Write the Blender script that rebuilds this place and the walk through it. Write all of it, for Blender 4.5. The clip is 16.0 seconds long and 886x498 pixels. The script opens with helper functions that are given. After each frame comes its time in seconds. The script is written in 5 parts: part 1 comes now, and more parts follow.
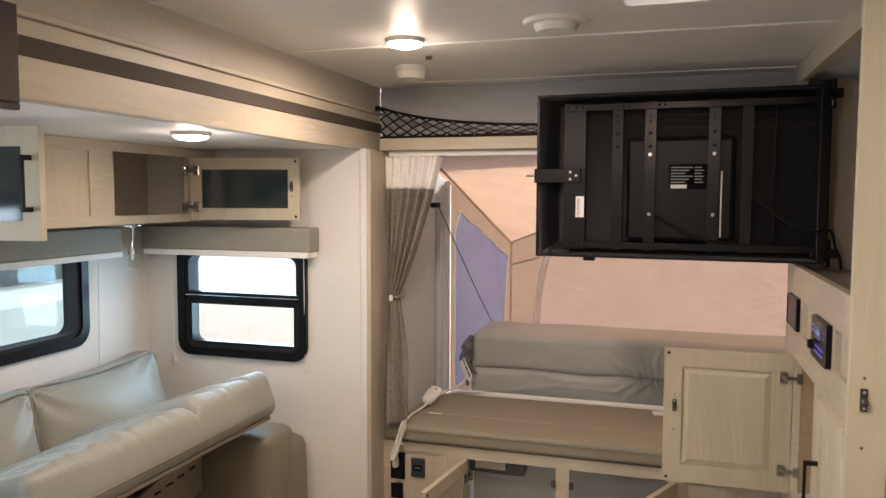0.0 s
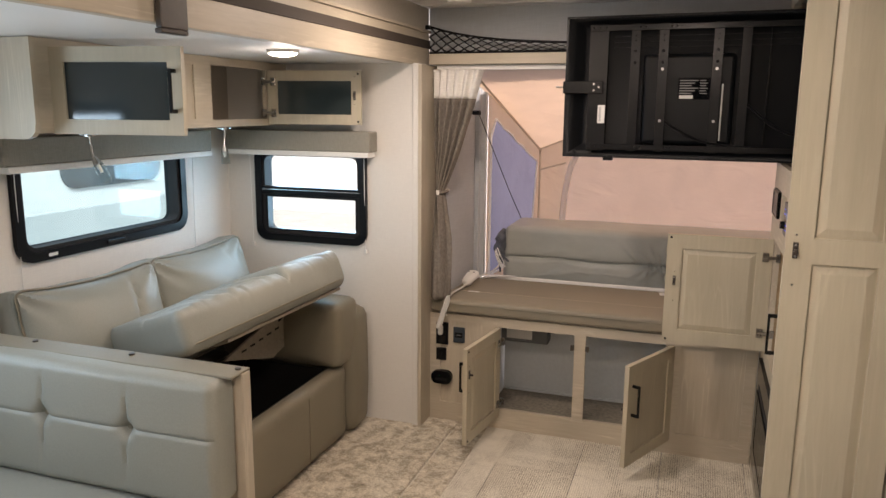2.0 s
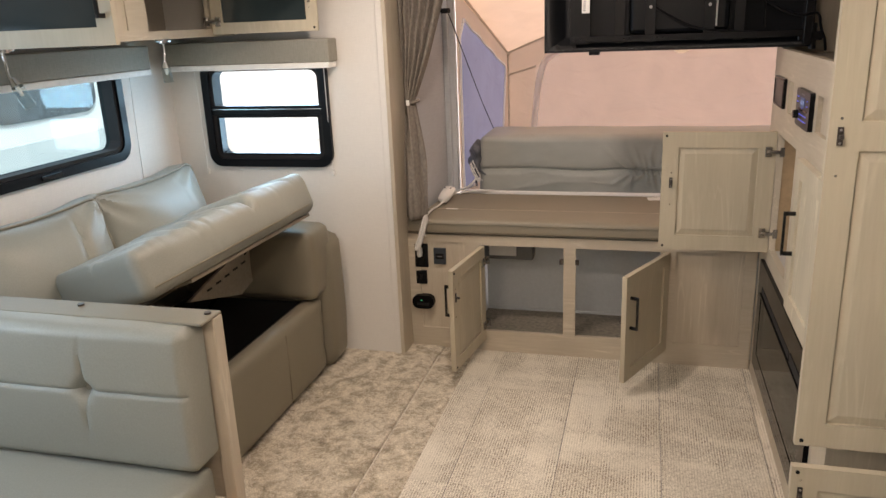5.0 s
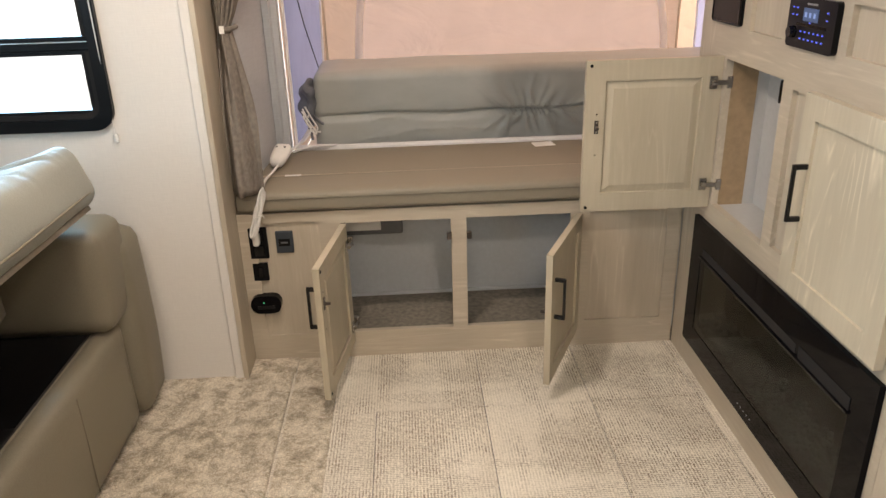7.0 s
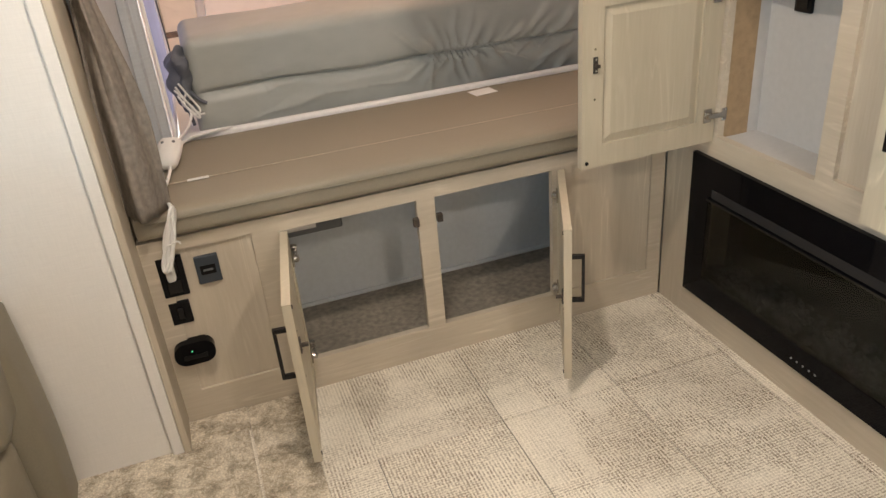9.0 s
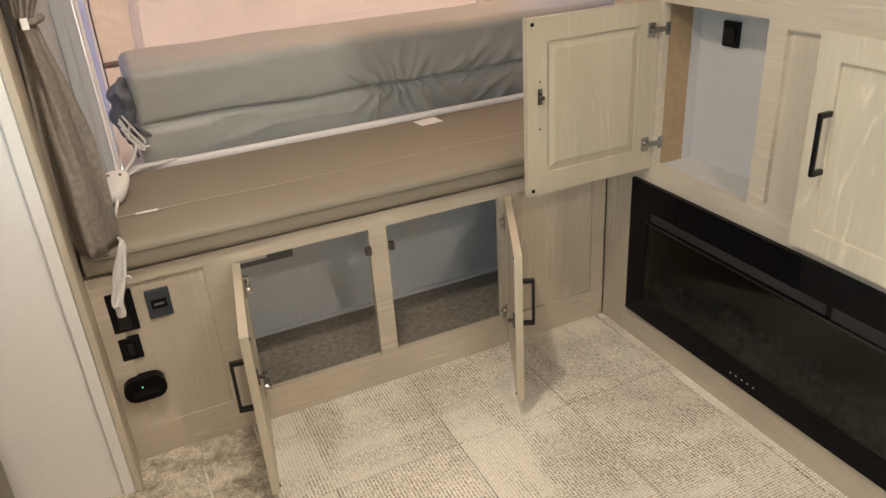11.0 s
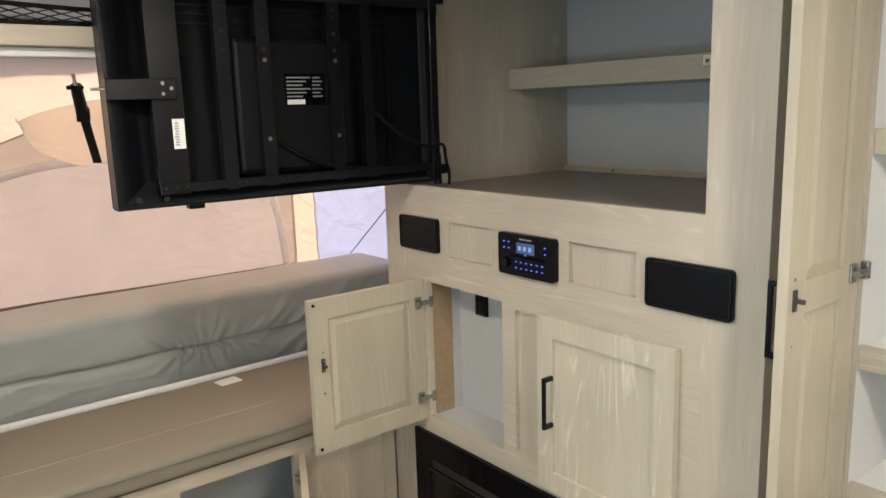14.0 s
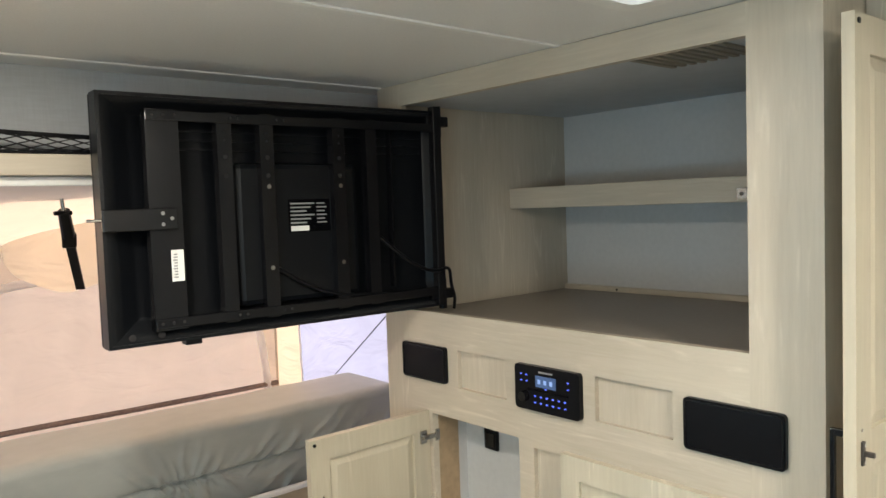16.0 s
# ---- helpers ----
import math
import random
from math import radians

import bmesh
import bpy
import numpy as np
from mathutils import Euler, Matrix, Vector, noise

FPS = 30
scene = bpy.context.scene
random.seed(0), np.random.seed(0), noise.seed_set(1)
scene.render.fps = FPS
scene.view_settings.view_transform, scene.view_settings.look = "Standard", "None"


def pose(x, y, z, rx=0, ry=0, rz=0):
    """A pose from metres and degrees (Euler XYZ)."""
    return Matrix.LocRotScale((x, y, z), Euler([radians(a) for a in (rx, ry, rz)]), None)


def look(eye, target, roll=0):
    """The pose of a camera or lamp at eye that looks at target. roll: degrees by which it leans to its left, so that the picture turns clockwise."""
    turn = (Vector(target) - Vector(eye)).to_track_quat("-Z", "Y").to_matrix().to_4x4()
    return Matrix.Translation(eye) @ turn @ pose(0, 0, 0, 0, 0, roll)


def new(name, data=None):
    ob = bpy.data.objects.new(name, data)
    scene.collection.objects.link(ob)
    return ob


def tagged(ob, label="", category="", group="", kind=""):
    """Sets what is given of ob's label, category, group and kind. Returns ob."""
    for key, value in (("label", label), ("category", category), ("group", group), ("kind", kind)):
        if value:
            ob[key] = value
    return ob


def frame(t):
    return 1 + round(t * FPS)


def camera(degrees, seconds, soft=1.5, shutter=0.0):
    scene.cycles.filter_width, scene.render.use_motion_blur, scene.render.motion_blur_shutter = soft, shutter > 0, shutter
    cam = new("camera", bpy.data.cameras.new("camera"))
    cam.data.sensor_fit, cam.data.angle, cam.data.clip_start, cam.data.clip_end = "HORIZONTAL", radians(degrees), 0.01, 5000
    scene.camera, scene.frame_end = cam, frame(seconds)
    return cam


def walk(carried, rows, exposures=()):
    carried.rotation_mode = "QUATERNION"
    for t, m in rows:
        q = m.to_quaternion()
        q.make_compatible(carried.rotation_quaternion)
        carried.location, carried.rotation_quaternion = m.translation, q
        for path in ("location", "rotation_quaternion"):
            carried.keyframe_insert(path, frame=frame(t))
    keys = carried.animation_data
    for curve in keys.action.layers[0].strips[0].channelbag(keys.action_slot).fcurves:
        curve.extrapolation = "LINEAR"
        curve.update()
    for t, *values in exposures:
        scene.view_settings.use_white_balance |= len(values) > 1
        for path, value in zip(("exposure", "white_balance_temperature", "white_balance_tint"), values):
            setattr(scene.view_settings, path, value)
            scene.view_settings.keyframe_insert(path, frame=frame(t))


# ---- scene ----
cam = camera(61.2, 16.0)
PATH = [
    (0, (0.203, 0.177, 1.56), (-0.374, 2.086, 1.417), 0.2),
    (0.5, (0.218, -0.032, 1.555), (-0.361, 1.875, 1.384), 0.7),
    (1, (0.215, -0.168, 1.565), (-0.37, 1.732, 1.348), 0.9),
    (1.5, (0.246, -0.265, 1.552), (-0.353, 1.623, 1.27), 0.7),
    (2, (0.295, -0.356, 1.541), (-0.335, 1.506, 1.171), 0.5),
    (2.5, (0.332, -0.429, 1.538), (-0.331, 1.408, 1.107), 0.1),
    (3, (0.351, -0.462, 1.522), (-0.334, 1.358, 1.055), -0.4),
    (5.5, (-0.009, 0.045, 1.456), (-0.395, 1.908, 0.841), -2.5),
    (6, (-0.167, 0.257, 1.421), (-0.387, 2.133, 0.764), -2.0),
    (6.5, (-0.258, 0.431, 1.378), (-0.321, 2.302, 0.673), -1.7),
    (7, (-0.32, 0.642, 1.385), (-0.244, 2.486, 0.616), -1.7),
    (7.5, (-0.399, 0.8, 1.368), (-0.199, 2.611, 0.543), -2.0),
    (8, (-0.538, 0.994, 1.346), (-0.188, 2.757, 0.469), -3.4),
    (10.5, (-0.743, 1.284, 1.331), (-0.084, 2.924, 0.396), -4.4),
    (11, (-0.747, 1.211, 1.361), (-0.036, 2.856, 0.473), -3.9),
    (11.5, (-0.751, 1.094, 1.397), (0.024, 2.745, 0.577), -3.9),
    (12, (-0.759, 0.983, 1.432), (0.102, 2.637, 0.709), -3.3),
    (12.5, (-0.76, 0.911, 1.468), (0.202, 2.546, 0.833), -2.3),
    (13, (-0.757, 0.88, 1.496), (0.301, 2.488, 0.951), -1.7),
    (13.5, (-0.745, 0.903, 1.527), (0.394, 2.482, 1.071), -1.5),
    (14, (-0.742, 0.972, 1.564), (0.464, 2.525, 1.194), -1.8),
    (14.5, (-0.759, 1.04, 1.594), (0.492, 2.576, 1.32), -2.5),
    (15, (-0.786, 1.082, 1.627), (0.493, 2.608, 1.438), -2.4),
    (15.5, (-0.778, 1.118, 1.631), (0.514, 2.638, 1.493), -2.0),
    (16, (-0.762, 1.132, 1.636), (0.539, 2.646, 1.523), -2.0),
]
walk(cam, [(t, look(eye, target, roll)) for t, eye, target, roll in PATH], [(0, 0.66, 7300, 21), (3, 0.61, 7050, 20), (5.5, 0.80, 7100, 19), (8, 1.06, 6850, 15), (11.5, 1.10, 6850, 12), (13, 1.04, 6500, 9), (14, 1.04, 6400, 9), (16, 1.26, 6400, 6)])

# ---- world and lights ----
world = bpy.data.worlds.new("world")
scene.world = world
world.use_nodes = True
wn, wl = world.node_tree.nodes, world.node_tree.links
sky = wn.new("ShaderNodeTexSky")
sky.sky_type = "NISHITA"
sky.sun_disc = False
sky.sun_elevation, sky.sun_rotation = radians(50), radians(143)
sky.dust_density, sky.ozone_density = 6.0, 0.3
wn["Background"].inputs["Strength"].default_value = 0.15
wl.new(sky.outputs[0], wn["Background"].inputs["Color"])

sun = new("sun", bpy.data.lights.new("sun", "SUN"))
sun.data.energy, sun.data.angle, sun.data.color = 3.2, radians(2), (1.0, 0.95, 0.88)
sun.matrix_world = look((6, -8, 12), (0, 0, 0))


def lamp(x, y, z, watts, glow):
    """A ceiling light: most goes straight down from the lens, some leaves its rim sideways."""
    ob = new("lamp_light", bpy.data.lights.new("lamp_light", "AREA"))
    ob.data.shape, ob.data.size, ob.data.energy, ob.data.color = "DISK", 0.10, watts, (1.0, 0.905, 0.80)
    ob.matrix_world = pose(x, y, z - 0.027)
    side = new("lamp_rim_light", bpy.data.lights.new("lamp_rim_light", "POINT"))
    side.data.shadow_soft_size, side.data.energy, side.data.color = 0.03, glow, (1.0, 0.885, 0.76)
    side.matrix_world = pose(x, y, z - 0.07)


daylight = new("window_light", bpy.data.lights.new("window_light", "AREA"))
daylight.data.shape, daylight.data.size, daylight.data.size_y = "RECTANGLE", 0.9, 0.5
daylight.data.energy, daylight.data.color = 9.0, (0.54, 0.80, 1.0)
daylight.matrix_world = look((-1.985, 0.535, 1.25), (0, 0.535, 1.05))
daylight_end = new("window_light", bpy.data.lights.new("window_light", "AREA"))
daylight_end.data.shape, daylight_end.data.size, daylight_end.data.size_y = "RECTANGLE", 0.48, 0.36
daylight_end.data.energy, daylight_end.data.color = 4.5, (0.46, 0.76, 1.0)
daylight_end.matrix_world = look((-1.4935, 2.97, 1.117), (-1.4935, 0, 0.7))
daylight_sofa = new("window_light", bpy.data.lights.new("window_light", "AREA"))
daylight_sofa.data.shape, daylight_sofa.data.size, daylight_sofa.data.size_y = "RECTANGLE", 0.8, 0.3
daylight_sofa.data.energy, daylight_sofa.data.color = 1.2, (0.50, 0.78, 1.0)
daylight_sofa.matrix_world = look((-1.99, 2.063, 1.187), (0, 2.2, 1.0))
lamp(-0.528, 2.215, 2.0, 6.2, 0.55)
lamp(-1.13, 2.06, 1.74, 1.1, 0.55)
lamp(0.05, 0.85, 2.0, 7.0, 1.5)
# unseen fill lamp, added to brighten the dinette and sofa side
lamp(-0.72, -0.35, 2.0, 7.0, 1.6)

# ---- materials ----
def material(name):
    m = bpy.data.materials.new(name)
    m.use_nodes = True
    return m, m.node_tree.nodes, m.node_tree.links, m.node_tree.nodes["Principled BSDF"]


def node(nodes, kind, **values):
    n = nodes.new(kind)
    for k, v in values.items():
        n.inputs[k.replace("_", " ")].default_value = v
    return n


def coords(nodes, links, scale):
    tc = nodes.new("ShaderNodeTexCoord")
    mp = nodes.new("ShaderNodeMapping")
    mp.inputs["Scale"].default_value = scale
    links.new(tc.outputs["Object"], mp.inputs["Vector"])
    return mp.outputs["Vector"]


def ramp(nodes, links, source, stops):
    r = nodes.new("ShaderNodeValToRGB")
    while len(r.color_ramp.elements) < len(stops):
        r.color_ramp.elements.new(0.5)
    for e, (p, c) in zip(r.color_ramp.elements, stops):
        e.position, e.color = p, (*c, 1)
    links.new(source, r.inputs["Fac"])
    return r.outputs["Color"]


def bump(nodes, links, bsdf, source, strength, distance):
    b = nodes.new("ShaderNodeBump")
    b.inputs["Strength"].default_value, b.inputs["Distance"].default_value = strength, distance
    links.new(source, b.inputs["Height"])
    links.new(b.outputs[0], bsdf.inputs["Normal"])


def mixed(nodes, links, fac, a, b, mode="MIX"):
    m = nodes.new("ShaderNodeMix")
    m.data_type, m.blend_type = "RGBA", mode
    for sock, v in ((m.inputs[0], fac), (m.inputs[6], a), (m.inputs[7], b)):
        if isinstance(v, (int, float)):
            sock.default_value = v
        elif isinstance(v, tuple):
            sock.default_value = (*v, 1)
        else:
            links.new(v, sock)
    return m.outputs[2]


def wood(name, dark, mid, light, grain=(30, 30, 2.2), rough=0.45, swirl=1.2, flecks=0.42, wide=0.36, turns=15.0):
    """Pale stained wood: long grain along the third axis of grain's scale, cathedral rings and soft blotches."""
    m, n, l, b = material(name)
    v = coords(n, l, grain)
    fine = node(n, "ShaderNodeTexNoise", Scale=3.0, Detail=6.0, Roughness=0.65, Distortion=0.6)
    l.new(v, fine.inputs["Vector"])
    v2 = coords(n, l, tuple(max(0.75, s * wide) for s in grain))
    rings = node(n, "ShaderNodeTexNoise", Scale=1.3, Detail=2.5, Distortion=0.4 * swirl)
    l.new(v2, rings.inputs["Vector"])
    mul = n.new("ShaderNodeMath")
    mul.operation = "MULTIPLY"
    mul.inputs[1].default_value = turns
    l.new(rings.outputs[0], mul.inputs[0])
    fr = n.new("ShaderNodeMath")
    fr.operation = "PINGPONG"
    fr.inputs[1].default_value = 1.0
    l.new(mul.outputs[0], fr.inputs[0])
    base = ramp(n, l, fine.outputs[0], [(0.2, tuple((a + 1.3 * b_) / 2.3 for a, b_ in zip(dark, mid))), (0.5, mid), (0.85, tuple((a + 1.6 * b_) / 2.6 for a, b_ in zip(light, mid)))])
    ring = ramp(n, l, fr.outputs[0], [(0.0, (1, 1, 1)), (0.14, (0.5, 0.5, 0.5)), (0.34, (0, 0, 0))])
    where = node(n, "ShaderNodeTexNoise", Scale=2.1, Detail=5.0, Roughness=0.62)
    l.new(coords(n, l, tuple(1.6 + s * 0.16 for s in grain)), where.inputs["Vector"])
    mask = ramp(n, l, where.outputs[0], [(0.50, (0, 0, 0)), (0.64, (flecks, flecks, flecks))])
    fac = mixed(n, l, 1.0, ring, mask, "MULTIPLY")
    c = mixed(n, l, fac, base, tuple(min(0.85, x * 1.22) for x in light))
    board = node(n, "ShaderNodeTexNoise", Scale=0.8, Detail=3.0, Roughness=0.6)
    l.new(coords(n, l, tuple(max(0.6, s * 0.5) for s in grain)), board.inputs["Vector"])
    c = mixed(n, l, 1.0, c, ramp(n, l, board.outputs[0], [(0.3, (0.95, 0.942, 0.93)), (0.68, (1.03, 1.03, 1.03))]), "MULTIPLY")
    blot = node(n, "ShaderNodeTexNoise", Scale=2.6, Detail=2.0)
    l.new(coords(n, l, (1, 1, 0.6)), blot.inputs["Vector"])
    tone = ramp(n, l, blot.outputs[0], [(0.3, (0.88, 0.87, 0.86)), (0.7, (1.07, 1.06, 1.04))])
    l.new(mixed(n, l, 1.0, c, tone, "MULTIPLY"), b.inputs["Base Color"])
    b.inputs["Roughness"].default_value = rough
    bump(n, l, b, fine.outputs[0], 0.12, 0.001)
    return m


def plain(name, colour, rough=0.5, metal=0.0, grain=0.0, scale=60.0, vary=0.06, detail=4.0, sheen=0.0, stretch=(1, 1, 1), shine=0.5):
    m, n, l, b = material(name)
    t = node(n, "ShaderNodeTexNoise", Scale=scale, Detail=detail)
    l.new(coords(n, l, stretch), t.inputs["Vector"])
    big = node(n, "ShaderNodeTexNoise", Scale=3.0, Detail=2.0)
    l.new(coords(n, l, (1, 1, 1)), big.inputs["Vector"])
    lo, hi = tuple(c * (1 - vary) for c in colour), tuple(min(1, c * (1 + vary)) for c in colour)
    c1 = ramp(n, l, t.outputs[0], [(0.3, lo), (0.7, hi)])
    c2 = ramp(n, l, big.outputs[0], [(0.3, (1 - vary * 0.8,) * 3), (0.7, (1.0,) * 3)])
    l.new(mixed(n, l, 1.0, c1, c2, "MULTIPLY"), b.inputs["Base Color"])
    b.inputs["Roughness"].default_value, b.inputs["Metallic"].default_value = rough, metal
    b.inputs["Specular IOR Level"].default_value = shine
    if sheen:
        b.inputs["Sheen Weight"].default_value = sheen
    if grain:
        bump(n, l, b, t.outputs[0], grain, 0.002)
    return m


def woven(name, colour, size, rough=0.85, vary=0.12, strength=0.3, along=(1, 1)):
    """Cloth or linen paper: crossed threads."""
    m, n, l, b = material(name)
    v = coords(n, l, (1, 1, 1))
    outs = []
    for s in ((size, size, size * 0.08), (size * 0.08, size * 0.08, size)):
        t = node(n, "ShaderNodeTexNoise", Scale=1.0, Detail=3.0)
        mp = n.new("ShaderNodeMapping")
        mp.inputs["Scale"].default_value = s
        l.new(v, mp.inputs["Vector"])
        l.new(mp.outputs[0], t.inputs["Vector"])
        outs.append(t.outputs[0])
    add = n.new("ShaderNodeMath")
    l.new(outs[0], add.inputs[0])
    l.new(outs[1], add.inputs[1])
    half = n.new("ShaderNodeMath")
    half.operation = "MULTIPLY"
    half.inputs[1].default_value = 0.5
    l.new(add.outputs[0], half.inputs[0])
    lo, hi = tuple(c * (1 - vary) for c in colour), tuple(min(1, c * (1 + vary)) for c in colour)
    l.new(ramp(n, l, half.outputs[0], [(0.38, lo), (0.62, hi)]), b.inputs["Base Color"])
    b.inputs["Roughness"].default_value = rough
    bump(n, l, b, half.outputs[0], strength, 0.001)
    return m


def canvas(name, colour, through_colour, share=0.6):
    """Thin tent cloth that lets daylight through."""
    m, n, l, b = material(name)
    t = node(n, "ShaderNodeTexNoise", Scale=5.0, Detail=5.0, Distortion=0.4)
    l.new(coords(n, l, (1, 1, 1)), t.inputs["Vector"])
    c = ramp(n, l, t.outputs[0], [(0.3, tuple(x * 0.9 for x in colour)), (0.7, colour)])
    l.new(c, b.inputs["Base Color"])
    b.inputs["Roughness"].default_value = 0.8
    tr = n.new("ShaderNodeBsdfTranslucent")
    l.new(ramp(n, l, t.outputs[0], [(0.3, tuple(x * 0.93 for x in through_colour)), (0.7, through_colour)]), tr.inputs["Color"])
    mx = n.new("ShaderNodeMixShader")
    mx.inputs[0].default_value = share
    l.new(b.outputs[0], mx.inputs[1])
    l.new(tr.outputs[0], mx.inputs[2])
    l.new(mx.outputs[0], n["Material Output"].inputs["Surface"])
    wr = node(n, "ShaderNodeTexNoise", Scale=2.2, Detail=3.0, Distortion=1.5)
    l.new(coords(n, l, (1, 1, 2.4)), wr.inputs["Vector"])
    bp = n.new("ShaderNodeBump")
    bp.inputs["Strength"].default_value, bp.inputs["Distance"].default_value = 0.6, 0.03
    l.new(wr.outputs[0], bp.inputs["Height"])
    l.new(bp.outputs[0], b.inputs["Normal"])
    l.new(bp.outputs[0], tr.inputs["Normal"])
    return m


def glowing(name, colour, strength):
    m, n, l, b = material(name)
    b.inputs["Base Color"].default_value = (*colour, 1)
    b.inputs["Emission Color"].default_value, b.inputs["Emission Strength"].default_value = (*colour, 1), strength
    return m


def pane_glass(name, tint):
    """Clear or tinted pane: sees through, mirrors at a slant."""
    m, n, l, b = material(name)
    tr, gl, mx, lw, pw, ad = (n.new(k) for k in ("ShaderNodeBsdfTransparent", "ShaderNodeBsdfGlossy", "ShaderNodeMixShader", "ShaderNodeLayerWeight", "ShaderNodeMath", "ShaderNodeMath"))
    tr.inputs["Color"].default_value = (*tint, 1)
    gl.inputs["Roughness"].default_value = 0.02
    pw.operation, ad.operation = "POWER", "MULTIPLY_ADD"
    pw.inputs[1].default_value, ad.inputs[1].default_value, ad.inputs[2].default_value = 4.5, 0.7, 0.035
    l.new(lw.outputs["Facing"], pw.inputs[0])
    l.new(pw.outputs[0], ad.inputs[0])
    l.new(ad.outputs[0], mx.inputs[0])
    l.new(tr.outputs[0], mx.inputs[1])
    l.new(gl.outputs[0], mx.inputs[2])
    l.new(mx.outputs[0], n["Material Output"].inputs["Surface"])
    return m


WOOD = wood("greige_wood", (0.40, 0.35, 0.275), (0.50, 0.443, 0.355), (0.63, 0.575, 0.485))
WOOD_Y = wood("greige_wood_level", (0.40, 0.35, 0.275), (0.50, 0.443, 0.355), (0.63, 0.575, 0.485), (30, 2.2, 30))
WOOD_X = wood("greige_wood_across", (0.40, 0.35, 0.275), (0.50, 0.443, 0.355), (0.63, 0.575, 0.485), (2.2, 30, 30))
WOOD_DOOR = wood("door_wood", (0.41, 0.365, 0.275), (0.50, 0.45, 0.345), (0.60, 0.55, 0.44), (26, 26, 1.8), swirl=1.2, flecks=0.28)
WOOD_FIGURED = wood("figured_door_wood", (0.44, 0.40, 0.31), (0.54, 0.495, 0.39), (0.68, 0.63, 0.51), (24, 24, 1.6), swirl=0.9, flecks=0.8, wide=0.26, turns=22.0)
PINE = wood("pine", (0.56, 0.40, 0.22), (0.66, 0.49, 0.29), (0.74, 0.58, 0.37), (2, 26, 26))
TAN = plain("raw_board", (0.36, 0.25, 0.145), 0.7, grain=0.1, vary=0.12)
WALL = woven("linen_wall", (0.70, 0.675, 0.635), 330, 0.7, 0.028, 0.10)
GREYWALL = woven("grey_wall", (0.475, 0.50, 0.525), 200, 0.7, 0.05, 0.1)
CEIL = plain("ceiling_board", (0.72, 0.71, 0.695), 0.42, grain=0.05, scale=180, vary=0.03)
WHITE = plain("white_board", (0.78, 0.77, 0.75), 0.45, grain=0.04, scale=120, vary=0.02)
BAND = plain("beige_band", (0.46, 0.415, 0.35), 0.45, grain=0.05, vary=0.04)
STRIPE = wood("dark_strip", (0.05, 0.038, 0.03), (0.065, 0.05, 0.04), (0.085, 0.066, 0.053), (30, 2, 30), rough=0.75, flecks=0.0)
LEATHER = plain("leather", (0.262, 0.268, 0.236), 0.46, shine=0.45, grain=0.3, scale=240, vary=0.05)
# brown leather, darkened further for the shade on sofa arms and base
LEATHER_D = plain("leather_brown_shaded", (0.195, 0.172, 0.125), 0.46, grain=0.25, scale=240, vary=0.05)
BENCH = plain("bench_vinyl", (0.245, 0.213, 0.160), 0.55, grain=0.12, scale=300, vary=0.05)
MATTRESS = plain("mattress_cover", (0.365, 0.382, 0.358), 0.42, grain=0.25, scale=11, vary=0.05, stretch=(1, 1, 2))
TAUPE = plain("taupe_curtain", (0.215, 0.188, 0.158), 0.9, grain=0.35, scale=95, vary=0.22, detail=8, stretch=(1, 1, 0.7))
SHEER = woven("sheer_white", (0.84, 0.825, 0.79), 300, 0.85, 0.08, 0.3)
VALANCE = woven("valance_cloth", (0.28, 0.265, 0.225), 420, 0.85, 0.1, 0.25)
BLACK = plain("black_plastic", (0.004, 0.004, 0.005), 0.30, grain=0.03, scale=300, vary=0.1, shine=0.18)
SHELL = plain("satin_black_shell", (0.004, 0.0047, 0.006), 0.34, grain=0.02, scale=400, vary=0.1, shine=0.26)
BLACKM = plain("black_metal", (0.005, 0.005, 0.006), 0.24, vary=0.1, shine=0.36)
BLACKG = plain("black_gloss", (0.003, 0.003, 0.004), 0.05, vary=0.02, shine=0.10)
DARK = plain("dark_inside", (0.01, 0.009, 0.009), 0.9)
NICKEL = plain("nickel", (0.45, 0.43, 0.40), 0.25, metal=1.0, vary=0.05)
CHROME = plain("chrome", (0.62, 0.62, 0.62), 0.18, metal=1.0, vary=0.03)
WHITEP = plain("white_plastic", (0.75, 0.74, 0.71), 0.35, vary=0.02)
GREYP = plain("grey_plastic", (0.12, 0.125, 0.13), 0.45, vary=0.04)
PAPER = plain("paper", (0.78, 0.77, 0.74), 0.8, vary=0.02)
SLATEP = plain("slate_plastic", (0.030, 0.040, 0.052), 0.4, vary=0.05)
THREAD = plain("pale_thread", (0.46, 0.40, 0.31), 0.8, vary=0.15, scale=90)
INK = plain("print_grey", (0.26, 0.26, 0.26), 0.7)
BRONZE = plain("dark_bronze", (0.05, 0.04, 0.033), 0.4, vary=0.08)
# pale board with the blue of cool light mixed into its colour
LINING = plain("cool_lit_lining", (0.54, 0.57, 0.59), 0.6, grain=0.03, vary=0.04)
BLUEWALL = plain("pale_inside", (0.53, 0.52, 0.505), 0.6, grain=0.03, vary=0.03)
TENT = canvas("tent_cloth", (0.60, 0.48, 0.37), (0.78, 0.575, 0.425), 0.48)
FLAP = canvas("tent_flap", (0.58, 0.47, 0.39), (0.80, 0.595, 0.47), 0.62)
MESHW = canvas("tent_mesh", (0.33, 0.33, 0.43), (0.40, 0.40, 0.55), 0.62)
FLAPC = canvas("storm_cloth", (0.88, 0.80, 0.68), (1.0, 0.92, 0.78), 0.86)
SEAM = plain("tent_seam", (0.50, 0.42, 0.33), 0.8)
